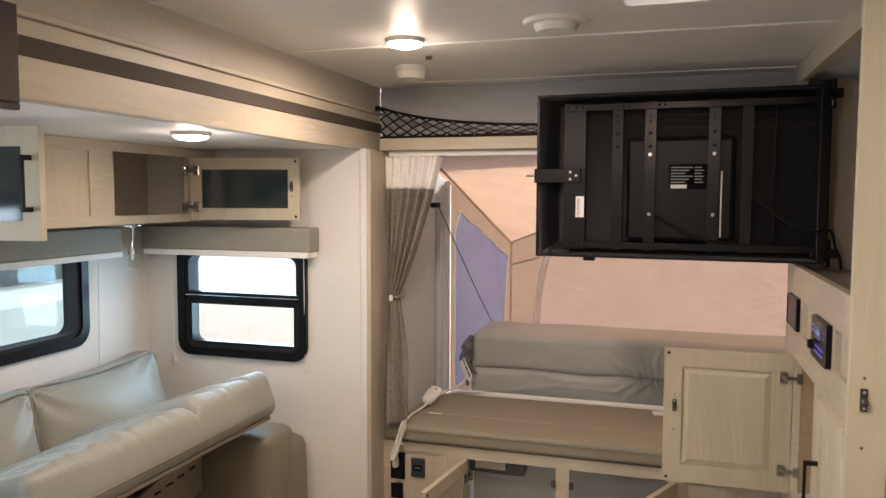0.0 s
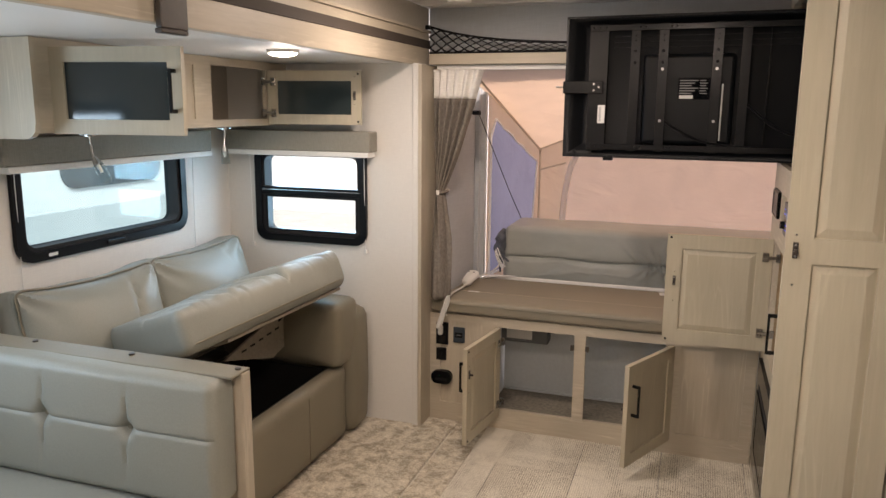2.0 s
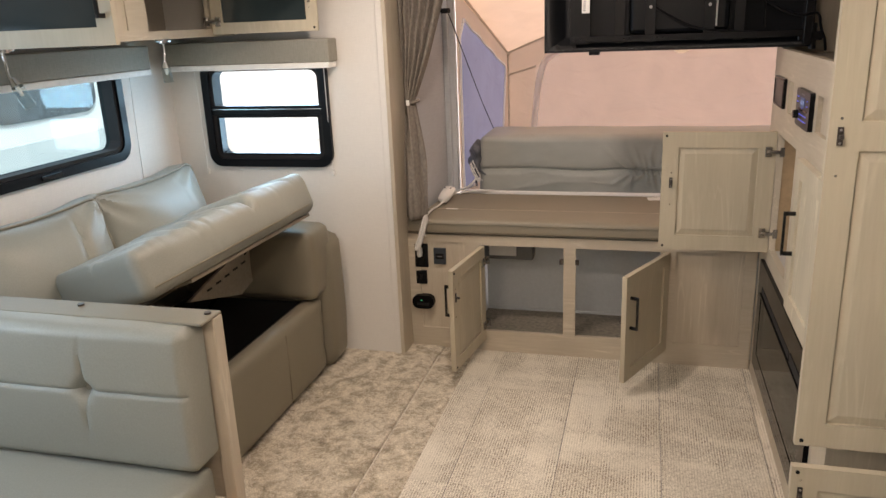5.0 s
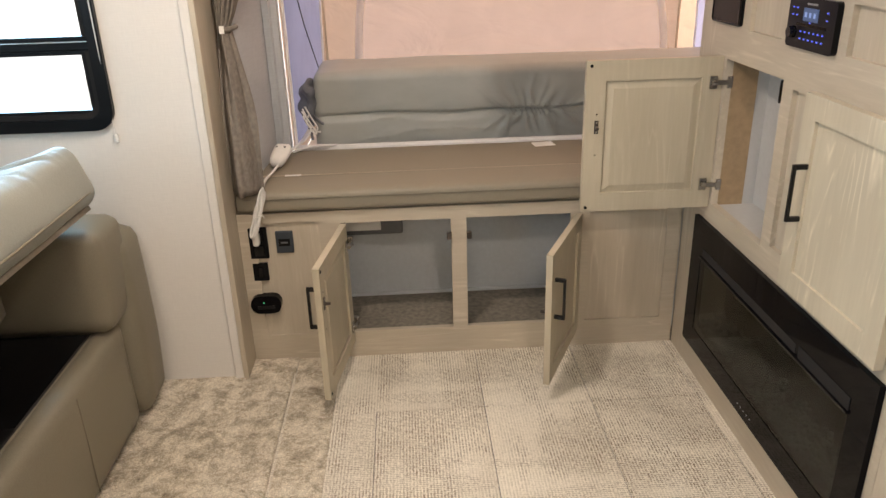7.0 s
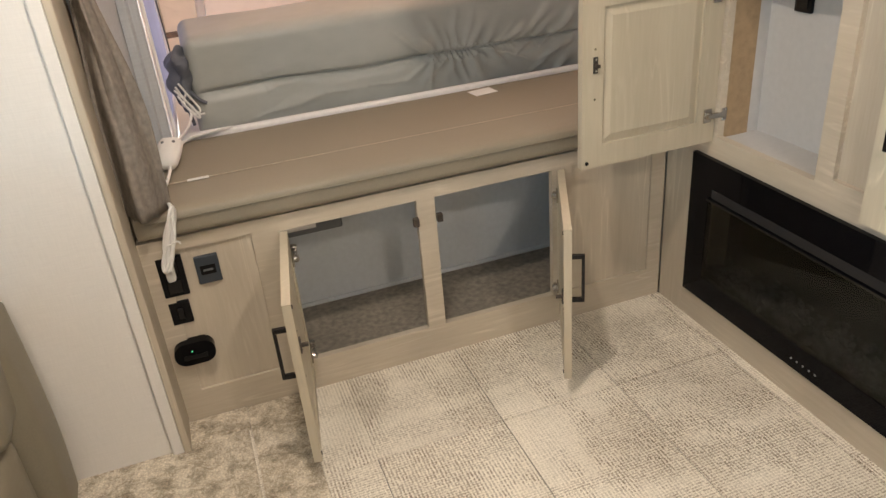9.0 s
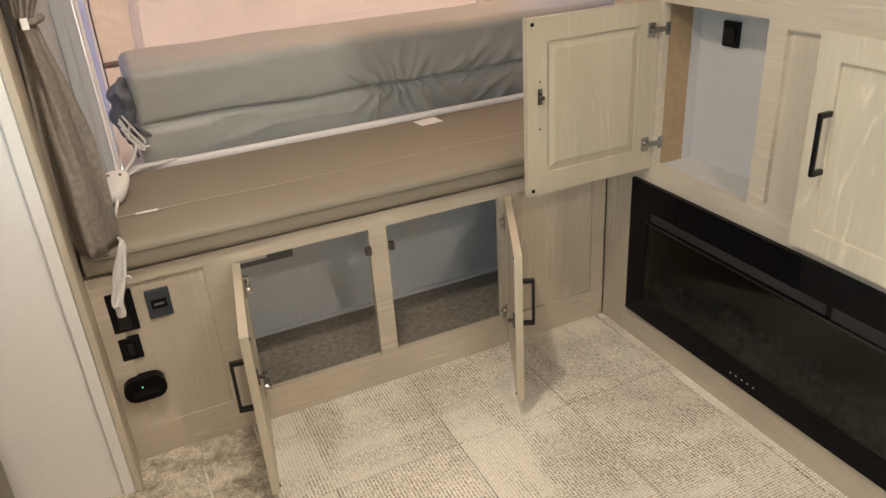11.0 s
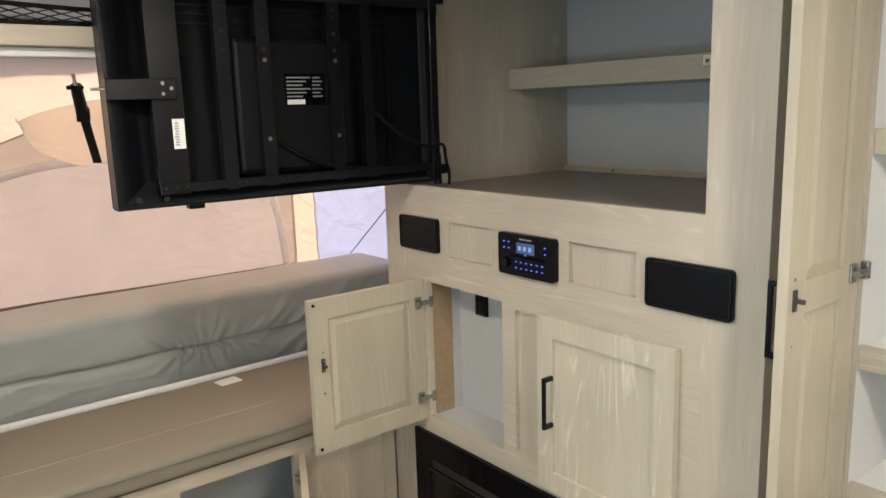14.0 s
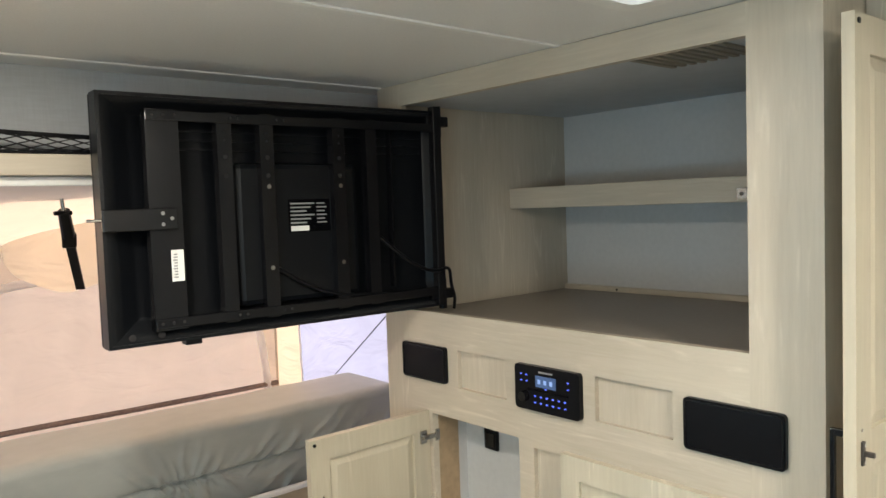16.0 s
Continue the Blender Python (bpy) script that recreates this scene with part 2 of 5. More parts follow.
# dark brown that paints the shade lying in stitched seat creases
STITCH_SHADE = plain("stitch_shade", (0.11, 0.095, 0.07), 0.7)
SLATE = plain("slate_ribbon", (0.12, 0.13, 0.15), 0.6, grain=0.2, vary=0.1)
PIPING = plain("white_piping", (0.82, 0.81, 0.80), 0.5, vary=0.02)
GLASS = pane_glass("window_glass", (0.90, 0.96, 0.97))
TINTED = pane_glass("tinted_glass", (0.72, 0.88, 0.92))
FIREGLASS = pane_glass("fire_glass", (0.42, 0.45, 0.43))
# blue-green base paints the window's reflection into the smoked glass
CABGLASS = plain("smoked_glass", (0.030, 0.042, 0.045), 0.07, vary=0.02, shine=0.8)
HEM = plain("mauve_hem", (0.16, 0.115, 0.10), 0.8, grain=0.2, vary=0.2)
LAMPGLASS = pane_glass("lamp_glass", (0.86, 0.90, 0.90))
LED = glowing("lamp_lens", (1.0, 0.90, 0.74), 20.0)
SCREEN = glowing("radio_screen", (0.05, 0.09, 0.20), 0.16)
BLUELED = glowing("blue_button", (0.08, 0.13, 0.8), 0.5)
GREENLED = glowing("green_led", (0.1, 0.9, 0.4), 0.8)
RVWHITE = plain("trailer_skin", (0.78, 0.80, 0.82), 0.3, vary=0.02)
YARD = plain("pale_concrete", (0.42, 0.42, 0.41), 0.9, grain=0.2, vary=0.15)


def vinyl():
    """Woven-look vinyl tile: ribs of short dark dashes in plaid patches over fine pale cross threads."""
    m, n, l, b = material("vinyl_tile")
    geo = n.new("ShaderNodeNewGeometry")
    info = n.new("ShaderNodeObjectInfo")
    shift = node(n, "ShaderNodeVectorMath")
    shift.operation = "MULTIPLY_ADD"
    shift.inputs[1].default_value = (37.0, 91.0, 0.0)
    l.new(info.outputs["Random"], shift.inputs[0])
    l.new(geo.outputs["Position"], shift.inputs[2])

    def tex(scale, detail):
        mp = n.new("ShaderNodeMapping")
        mp.inputs["Scale"].default_value = scale
        l.new(shift.outputs[0], mp.inputs["Vector"])
        t = node(n, "ShaderNodeTexNoise", Scale=1.0, Detail=detail)
        l.new(mp.outputs[0], t.inputs["Vector"])
        return t.outputs[0]

    def lines(axis, scale, distortion):
        w = node(n, "ShaderNodeTexWave", Scale=scale, Distortion=distortion, Detail=2.0, Detail_Scale=2.5)
        w.bands_direction = axis
        l.new(geo.outputs["Position"], w.inputs["Vector"])
        return w.outputs["Fac"]

    def maths(op, a, c):
        k = n.new("ShaderNodeMath")
        k.operation = op
        for sock, v in zip(k.inputs, (a, c)):
            if isinstance(v, float):
                sock.default_value = v
            else:
                l.new(v, sock)
        return k.outputs[0]

    ribs = ramp(n, l, lines("X", 34.0, 2.2), [(0.30, (1, 1, 1)), (0.66, (0, 0, 0))])
    beads = ramp(n, l, tex((60.0, 190.0, 1), 2.0), [(0.36, (0, 0, 0)), (0.58, (1, 1, 1))])
    cross = ramp(n, l, lines("Y", 40.0, 2.4), [(0.28, (1, 1, 1)), (0.68, (0, 0, 0))])
    dashes = ramp(n, l, tex((170.0, 60.0, 1), 2.0), [(0.36, (0, 0, 0)), (0.60, (1, 1, 1))])
    worn = ramp(n, l, tex((16.0, 16.0, 1), 4.0), [(0.36, (0.50, 0.50, 0.50)), (0.60, (1, 1, 1))])
    along = ramp(n, l, maths("ADD", tex((10.0, 1.4, 1), 1.5), tex((1.2, 2.6, 1), 1.0)), [(0.90, (0.38, 0.38, 0.38)), (1.12, (1, 1, 1))])
    across = ramp(n, l, maths("ADD", tex((1.3, 9.0, 3), 1.5), tex((2.2, 1.2, 3), 1.0)), [(0.90, (0.34, 0.34, 0.34)), (1.12, (1, 1, 1))])
    grain = tex((300, 260, 1), 3.0)
    base = ramp(n, l, grain, [(0.32, (0.72, 0.67, 0.58)), (0.66, (0.92, 0.87, 0.775))])
    c = mixed(n, l, maths("MULTIPLY", maths("MULTIPLY", maths("MULTIPLY", ribs, beads), along), worn), base, (0.20, 0.16, 0.115))
    c = mixed(n, l, maths("MULTIPLY", maths("MULTIPLY", maths("MULTIPLY", cross, dashes), across), 0.75), c, (0.25, 0.205, 0.15))
    tone = ramp(n, l, tex((4.0, 3.4, 1), 4.0), [(0.3, (0.86, 0.85, 0.83)), (0.66, (1.05, 1.05, 1.04))])
    c = mixed(n, l, 1.0, c, tone, "MULTIPLY")
    rnd = ramp(n, l, info.outputs["Random"], [(0.0, (1.04, 1.04, 1.03)), (1.0, (0.93, 0.925, 0.91))])
    l.new(mixed(n, l, 1.0, c, rnd, "MULTIPLY"), b.inputs["Base Color"])
    b.inputs["Roughness"].default_value = 0.5
    bump(n, l, b, grain, 0.15, 0.001)
    return m


def carpet(name):
    m, n, l, b = material(name)
    fine = node(n, "ShaderNodeTexNoise", Scale=260.0, Detail=3.0)
    blob = node(n, "ShaderNodeTexNoise", Scale=15.0, Detail=12.0, Roughness=0.84, Distortion=0.3)
    yarn = node(n, "ShaderNodeTexVoronoi", Scale=170.0)
    for t in (fine, blob, yarn):
        l.new(coords(n, l, (1, 1, 1)), t.inputs["Vector"])
    c = ramp(n, l, blob.outputs[0], [(0.37, (0.25, 0.20, 0.135)), (0.46, (0.48, 0.41, 0.305)), (0.53, (0.74, 0.66, 0.525)), (0.62, (0.88, 0.81, 0.68))])
    c = mixed(n, l, 1.0, c, ramp(n, l, yarn.outputs["Distance"], [(0.1, (1.05, 1.05, 1.05)), (0.8, (0.74, 0.73, 0.71))]), "MULTIPLY")
    f = ramp(n, l, fine.outputs[0], [(0.3, (0.72, 0.72, 0.72)), (0.7, (1.14, 1.14, 1.14))])
    l.new(mixed(n, l, 1.0, c, f, "MULTIPLY"), b.inputs["Base Color"])
    b.inputs["Roughness"].default_value = 0.95
    b.inputs["Sheen Weight"].default_value = 0.2
    bump(n, l, b, fine.outputs[0], 0.7, 0.006)
    return m


VINYL, CARPET = vinyl(), carpet("speckled_carpet")

# ---- building helpers ----
I4 = Matrix()


def part(name, bm, mat, parent=None, label="", m=I4, smooth=False):
    """Links a bmesh as one mesh object, under a thing or a part when given."""
    me = bpy.data.meshes.new(name)
    bmesh.ops.recalc_face_normals(bm, faces=bm.faces)
    bm.to_mesh(me)
    bm.free()
    me.materials.append(mat)
    if smooth:
        me.polygons.foreach_set("use_smooth", [True] * len(me.polygons))
        me.set_sharp_from_angle(angle=radians(40))
    ob = new(name, me)
    ob.parent = parent
    ob.matrix_basis = m
    if label:
        tagged(ob, label)
    return ob


def thing(name, label, category, m=I4, group="", kind=""):
    return_ob = new(name)
    return_ob.empty_display_size = 0.05
    return_ob.matrix_basis = m
    return tagged(return_ob, label, category, group, kind)


def box(x0, x1, y0, y1, z0, z1, bevel=0.0, bm=None, segments=2):
    bm = bm or bmesh.new()
    g = bmesh.ops.create_cube(bm, size=1.0)["verts"]
    for v in g:
        v.co = Vector(((x0 + x1) / 2 + v.co.x * (x1 - x0), (y0 + y1) / 2 + v.co.y * (y1 - y0), (z0 + z1) / 2 + v.co.z * (z1 - z0)))
    if bevel:
        es = list({e for v in g for e in v.link_edges})
        bmesh.ops.bevel(bm, geom=es, offset=bevel, segments=segments, profile=0.5, affect="EDGES")
    return bm


def cyl(p, q, r, r2=None, bm=None, n=14):
    """A rod or cone from p to q."""
    bm = bm or bmesh.new()
    p, q = Vector(p), Vector(q)
    d = q - p
    m = Matrix.Translation((p + q) / 2) @ d.to_track_quat("Z", "Y").to_matrix().to_4x4()
    bmesh.ops.create_cone(bm, cap_ends=True, segments=n, radius1=r, radius2=r if r2 is None else r2, depth=d.length, matrix=m)
    return bm


def tube(name, points, r, mat, parent=None, label="", cyclic=False, smooth_path=True):
    """A cable or piping along points, as a mesh of rings."""
    cu = bpy.data.curves.new(name, "CURVE")
    cu.dimensions, cu.bevel_depth, cu.bevel_resolution = "3D", r, 2
    groups = points if isinstance(points[0][0], (tuple, list, Vector)) else [points]
    for pts in groups:
        sp = cu.splines.new("NURBS" if smooth_path else "POLY")
        sp.points.add(len(pts) - 1)
        for a, b in zip(sp.points, pts):
            a.co = (*b, 1)
        if smooth_path:
            sp.order_u, sp.use_endpoint_u = 3, True
        sp.use_cyclic_u, sp.resolution_u = cyclic, 6
    tmp = bpy.data.objects.new("tmp", cu)
    me = bpy.data.meshes.new_from_object(tmp)
    bpy.data.objects.remove(tmp)
    me.name = name
    me.materials.clear()
    me.materials.append(mat)
    ob = new(name, me)
    ob.parent = parent
    if label:
        tagged(ob, label)
    return ob


def plate(u0, u1, v0, v1, holes, t0, t1, axis):
    """A board in the plane across axis ('x': u=y, v=z; 'y': u=x, v=z; 'z': u=x, v=y) from t0 to t1, with square holes right through."""
    us = sorted({u0, u1, *[h[0] for h in holes], *[h[1] for h in holes]})
    vs = sorted({v0, v1, *[h[2] for h in holes], *[h[3] for h in holes]})
    solid = {}
    for i in range(len(us) - 1):
        for j in range(len(vs) - 1):
            a, b = (us[i] + us[i + 1]) / 2, (vs[j] + vs[j + 1]) / 2
            solid[i, j] = not any(h[0] < a < h[1] and h[2] < b < h[3] for h in holes)
    bm, made = bmesh.new(), {}

    def at(i, j, t):
        k = (i, j, t)
        if k not in made:
            u, v = us[i], vs[j]
            made[k] = bm.verts.new({"x": (t, u, v), "y": (u, t, v), "z": (u, v, t)}[axis])
        return made[k]

    for (i, j), s in solid.items():
        if not s:
            continue
        for t in (t0, t1):
            bm.faces.new([at(i, j, t), at(i + 1, j, t), at(i + 1, j + 1, t), at(i, j + 1, t)])
        for di, dj, a, b in ((-1, 0, (i, j), (i, j + 1)), (1, 0, (i + 1, j), (i + 1, j + 1)), (0, -1, (i, j), (i + 1, j)), (0, 1, (i, j + 1), (i + 1, j + 1))):
            if not solid.get((i + di, j + dj)):
                bm.faces.new([at(*a, t0), at(*b, t0), at(*b, t1), at(*a, t1)])
    return bm


def rounded_rect(w, h, r, n=6):
    pts = []
    for cx, cy, a0 in ((w / 2 - r, h / 2 - r, 0), (-w / 2 + r, h / 2 - r, 90), (-w / 2 + r, -h / 2 + r, 180), (w / 2 - r, -h / 2 + r, 270)):
        for k in range(n + 1):
            a = radians(a0 + 90 * k / n)
            pts.append((cx + r * math.cos(a), cy + r * math.sin(a)))
    return pts


def slab(outline, t0, t1, m=I4, hole=None):
    """A flat piece with the outline (a, b), from depth t0 to t1; hole: an inner outline of as many points."""
    bm = bmesh.new()
    f, k = [[m @ Vector((a, b, t)) for a, b in outline] for t in (t0, t1)], len(outline)
    vo = [[bm.verts.new(p) for p in row] for row in f]
    for i in range(k):
        bm.faces.new([vo[0][i], vo[0][(i + 1) % k], vo[1][(i + 1) % k], vo[1][i]])
    if hole:
        vi = [[bm.verts.new(m @ Vector((a, b, t))) for a, b in hole] for t in (t0, t1)]
        for i in range(k):
            j = (i + 1) % k
            bm.faces.new([vi[0][i], vi[0][j], vi[1][j], vi[1][i]])
            for s in (0, 1):
                bm.faces.new([vo[s][i], vo[s][j], vi[s][j], vi[s][i]])
    else:
        for s in (0, 1):
            bm.faces.new(vo[s])
    return bm


def cushion(w, d, h, r, puff=(0, 0, 0), rough=0.0, cuts=14, seed=0.0, freq=5.0, shape=None):
    """An upholstered block centred on the origin: rounded edges, faces that swell by puff, fine creases."""
    bm = bmesh.new()
    bmesh.ops.create_cube(bm, size=2.0)
    if isinstance(cuts, tuple):
        for i in range(3):
            along = [e for e in bm.edges if abs(e.verts[0].co[i] - e.verts[1].co[i]) > 1e-6]
            bmesh.ops.subdivide_edges(bm, edges=along, cuts=cuts[i], use_grid_fill=True)
    else:
        bmesh.ops.subdivide_edges(bm, edges=bm.edges[:], cuts=cuts, use_grid_fill=True)
    half = Vector((w / 2, d / 2, h / 2))
    inner = half - Vector((r, r, r))
    for v in bm.verts:
        u = v.co.copy()
        p = Vector([u[i] * half[i] for i in range(3)])
        q = Vector([max(-inner[i], min(inner[i], p[i])) for i in range(3)])
        off = p - q
        p = q + off.normalized() * r if off.length > 1e-9 else p
        for i in range(3):
            j, k = (i + 1) % 3, (i + 2) % 3
            if abs(abs(u[i]) - 1) < 1e-6:
                p[i] += math.copysign(puff[i] * (1 - u[j] ** 2) * (1 - u[k] ** 2), u[i])
        if rough:
            p += off.normalized() * rough * noise.noise(p * freq + Vector((seed, seed, 0)))
        if shape:
            p = shape(p, u)
        v.co = p
    return bm


def shaker(w, h, t=0.02, rail=0.062):
    """A cabinet door's frame with bevelled panel seat: hinge at x=0, outer face at y=0, inner face at y=t."""
    return plate(0, w, 0, h, [(rail, w - rail, rail, h - rail)], 0, t, "y")


def raised_panel(w, h, t=0.02, rail=0.062):
    """A door's panel: flat and recessed outside, fielded with a wide bevel inside."""
    a, b = rail - 0.001, rail + 0.024
    bm = box(a, w - a, 0.008, 0.0115, a, h - a)
    lo = [bm.verts.new((x, 0.0116, z)) for x, z in ((a + 0.004, a + 0.004), (w - a - 0.004, a + 0.004), (w - a - 0.004, h - a - 0.004), (a + 0.004, h - a - 0.004))]
    hi = [bm.verts.new((x, t - 0.0018, z)) for x, z in ((b, b), (w - b, b), (w - b, h - b), (b, h - b))]
    for i in range(4):
        bm.faces.new([lo[i], lo[(i + 1) % 4], hi[(i + 1) % 4], hi[i]])
    bm.faces.new(hi)
    bm.faces.new(lo[::-1])
    return bm


def handle_bm(length=0.11, out=0.034):
    """A square bar pull: along z, standing off towards -y."""
    bm = box(-0.005, 0.005, -out, -out + 0.008, -length / 2, length / 2, 0.0015)
    for s in (-1, 1):
        box(-0.005, 0.005, -out + 0.008, 0, s * (length / 2 - 0.006) - 0.006, s * (length / 2 - 0.006) + 0.006, 0.001, bm)
    return bm


def door(name, parent, m, w, h, handle_at=None, hinges=(), catch=None, bumpers=True, panel="wood", handle_len=0.11, rail=0.062, mid=None, wood_mat=None):
    """A hung cabinet door as a part, with its panel, pull, hinges, catch and bumpers below it."""
    mat = wood_mat or WOOD_DOOR
    if mid:
        bm = plate(0, w, 0, h, [(rail, w - rail, rail, mid - rail / 2), (rail, w - rail, mid + rail / 2, h - rail)], 0, 0.02, "y")
    else:
        bm = shaker(w, h, rail=rail)
    bmesh.ops.bevel(bm, geom=[e for e in bm.edges if len(e.link_faces) == 2 and e.calc_face_angle() > 1], offset=0.0022, segments=2, affect="EDGES")
    d = part(name, bm, mat, parent, m=m)
    if panel == "glass":
        part("pane", box(rail - 0.002, w - rail + 0.002, 0.009, 0.013, rail - 0.002, h - rail + 0.002), CABGLASS, d, "dark smoked glass pane")
    else:
        spans = [(0, mid - rail / 2 + rail), (mid + rail / 2 - rail, h)] if mid else [(0, h)]
        for a, b in spans:
            bm = raised_panel(w, b - a, rail=rail)
            bmesh.ops.translate(bm, verts=bm.verts, vec=(0, 0, a))
            part("panel", bm, mat, d)
    if handle_at:
        bm = handle_bm(handle_len)
        bmesh.ops.translate(bm, verts=bm.verts, vec=(handle_at[0], 0, handle_at[1]))
        part("handle", bm, BLACKM, d, "black square bar pull")
    for z in hinges:
        bm = box(0.014, 0.038, 0.02, 0.025, z - 0.019, z + 0.019, 0.002)
        cyl((0.026, 0.025, z), (0.026, 0.033, z), 0.009, bm=bm)
        box(-0.014, 0.03, 0.026, 0.035, z - 0.007, z + 0.007, 0.002, bm)
        box(-0.028, -0.010, 0.016, 0.034, z - 0.018, z + 0.018, 0.003, bm)
        cyl((0.020, 0.033, z), (0.034, 0.033, z), 0.006, bm=bm, n=8)
        o = part("hinge", bm, NICKEL, d, "nickel cup hinge")
        for dz in (-0.014, 0.014):
            part("screw", cyl((-0.019, 0.034, z + dz), (-0.019, 0.036, z + dz), 0.003, n=8), CHROME, o)
    if catch:
        bm = box(catch[0] - 0.006, catch[0] + 0.006, 0.02, 0.024, catch[1] - 0.02, catch[1] + 0.02, 0.001)
        box(catch[0] - 0.004, catch[0] + 0.004, 0.024, 0.04, catch[1] - 0.004, catch[1] + 0.004, 0.001, bm)
        o = part("catch", bm, BRONZE, d, "dark metal catch")
        for dz in (-0.014, 0.014):
            part("screw", cyl((catch[0], 0.024, catch[1] + dz), (catch[0], 0.0255, catch[1] + dz), 0.003, n=8), CHROME, o)
        for dz in (-0.085, 0.038):
            part("screw", cyl((catch[0], 0.0195, catch[1] + dz), (catch[0], 0.021, catch[1] + dz), 0.0028, n=8), NICKEL, d)
    if bumpers:
        for z in (0.014, h - 0.014):
            part("bumper", cyl((w - 0.014, 0.02, z), (w - 0.014, 0.0225, z), 0.005, n=10), BLACK, d, "black rubber bumper")
    return d

# ---- the large structure ----
def structure(name, bm, mat, label, category="wall", smooth=False):
    return tagged(part(name, bm, mat, smooth=smooth), label, category, kind="structure")


structure("ground", box(-400, 400, -400, 400, -0.9, -0.7), YARD, "pale concrete yard under and around the trailer", "ground")
floor = structure("floor", box(-0.6, 1.5, -2.1, 3.6, -0.06, -0.004), GREYP, "floor covered in woven-look beige vinyl tiles", "floor")
structure("carpet_slide", box(-1.99, -0.754, -2.1, 2.9, -0.06, 0.012, 0.007), CARPET, "speckled beige carpet on the slide-out floor", "carpet")
structure("carpet_strip", box(-0.747, -0.6, -2.1, 3.0, -0.06, 0.003, 0.003), CARPET, "strip of speckled beige carpet beside vinyl", "carpet")
structure("carpet_corner", box(-0.93, -0.7475, 2.901, 2.999, -0.06, 0.010, 0.006), CARPET, "speckled beige carpet in the corner by the bunk", "carpet")
structure("wall_left", plate(-2.1, 3.0, -0.06, 1.80, [(1.625, 2.50, 1.01, 1.365), (0.05, 1.02, 0.98, 1.52)], -2.03, -1.95, "x"), WALL, "pale linen-textured slide-out wall with a window")
structure("wall_slide_end", plate(-1.95, -0.925, 0.0, 1.74, [(-1.76, -1.205, 0.912, 1.327)], 2.885, 2.985, "y"), WALL, "pale linen-textured end wall of the slide-out")
structure("wall_right", box(1.45, 1.53, -2.1, 3.1, -0.06, 2.06), WALL, "plain pale side wall")
structure("wall_back", box(-2.03, 1.53, -2.18, -2.1, -0.06, 2.06), WALL, "plain pale rear wall")
structure("wall_front", plate(-0.95, 1.45, 0.0, 2.0, [(-0.872, 1.2, 0.56, 1.72), (-0.61, 0.61, 0.05, 0.55)], 3.1, 3.16, "y"), GREYWALL, "grey front wall with the bunk opening")
structure("ceiling", plate(-0.952, 1.45, -2.1, 3.1, [(0.08, 0.42, 1.65, 1.955)], 2.0, 2.06, "z"), CEIL, "satin off-white ceiling boards", "ceiling")
structure("ceiling_slide", box(-1.95, -0.956, -2.1, 2.985, 1.74, 1.79), WHITE, "white ceiling board of the slide-out", "ceiling")
for y in (2.288, 2.985):
    structure("trim", box(-0.95, 0.598 if y > 2.9 else 1.44, y - 0.009, y + 0.009, 1.9955, 2.0, 0.001), WHITE, "thin off-white ceiling seam strip", "trim")
# slide-out fascia
structure("fascia", box(-0.985, -0.95, -2.1, 3.098, 1.735, 1.885, 0.003), WOOD_Y, "pale wood fascia board above the slide-out", "fascia")
structure("fascia_cap", box(-0.985, -0.940, -2.1, 3.097, 1.886, 1.898, 0.002), WOOD_Y, "thin wood moulding on the fascia", "trim")
structure("fascia_stripe", box(-0.951, -0.946, -2.1, 3.096, 1.815, 1.852, 0.001), STRIPE, "dark brown strip along the fascia", "trim")
structure("fascia_band", box(-0.985, -0.953, -2.1, 3.098, 1.899, 2.0), BAND, "beige padded band between fascia and ceiling", "trim")
structure("slide_post", box(-0.9215, -0.904, 2.870, 3.098, 0.003, 1.734, 0.003), WOOD, "pale wood corner post of the slide-out", "trim")
structure("slide_edge", box(-0.950, -0.922, 2.873, 2.884, 0.004, 1.738, 0.003), WALL, "pale corner edging of the slide-out wall", "trim")
structure("bunk_header", box(-0.913, 0.598, 2.985, 3.05, 1.737, 1.785, 0.003), WOOD_X, "pale wood rail above the bunk opening", "trim")
structure("curtain_track", box(-0.885, 0.598, 3.02, 3.045, 1.715, 1.736, 0.002), WHITEP, "white curtain track under the header rail", "trim")
structure("jamb_left", slab([(-0.876, 3.075), (-0.862, 3.075), (-0.830, 3.50), (-0.844, 3.50)], 0.566, 1.714), GREYWALL, "grey side panel of the bunk opening", "trim")
structure("jamb_edge", slab([(-0.8295, 3.485), (-0.806, 3.482), (-0.800, 3.50), (-0.780, 3.505), (-0.776, 3.53), (-0.8295, 3.53)], 0.642, 1.712), GREYWALL, "thin grey seal at the edge of the side panel", "trim")

# skylight
sk = thing("skylight", "white framed ceiling skylight over the walkway", "skylight", pose(0.25, 1.80, 2.0), kind="structure")
part("skylight_frame", slab(rounded_rect(0.38, 0.35, 0.03), -0.015, 0.06, hole=rounded_rect(0.31, 0.28, 0.02)), WHITEP, sk)
part("skylight_dome", box(-0.17, 0.17, -0.155, 0.155, 0.05, 0.056), canvas("frosted_dome", (0.8, 0.8, 0.8), (0.85, 0.87, 0.9), 0.8), sk)

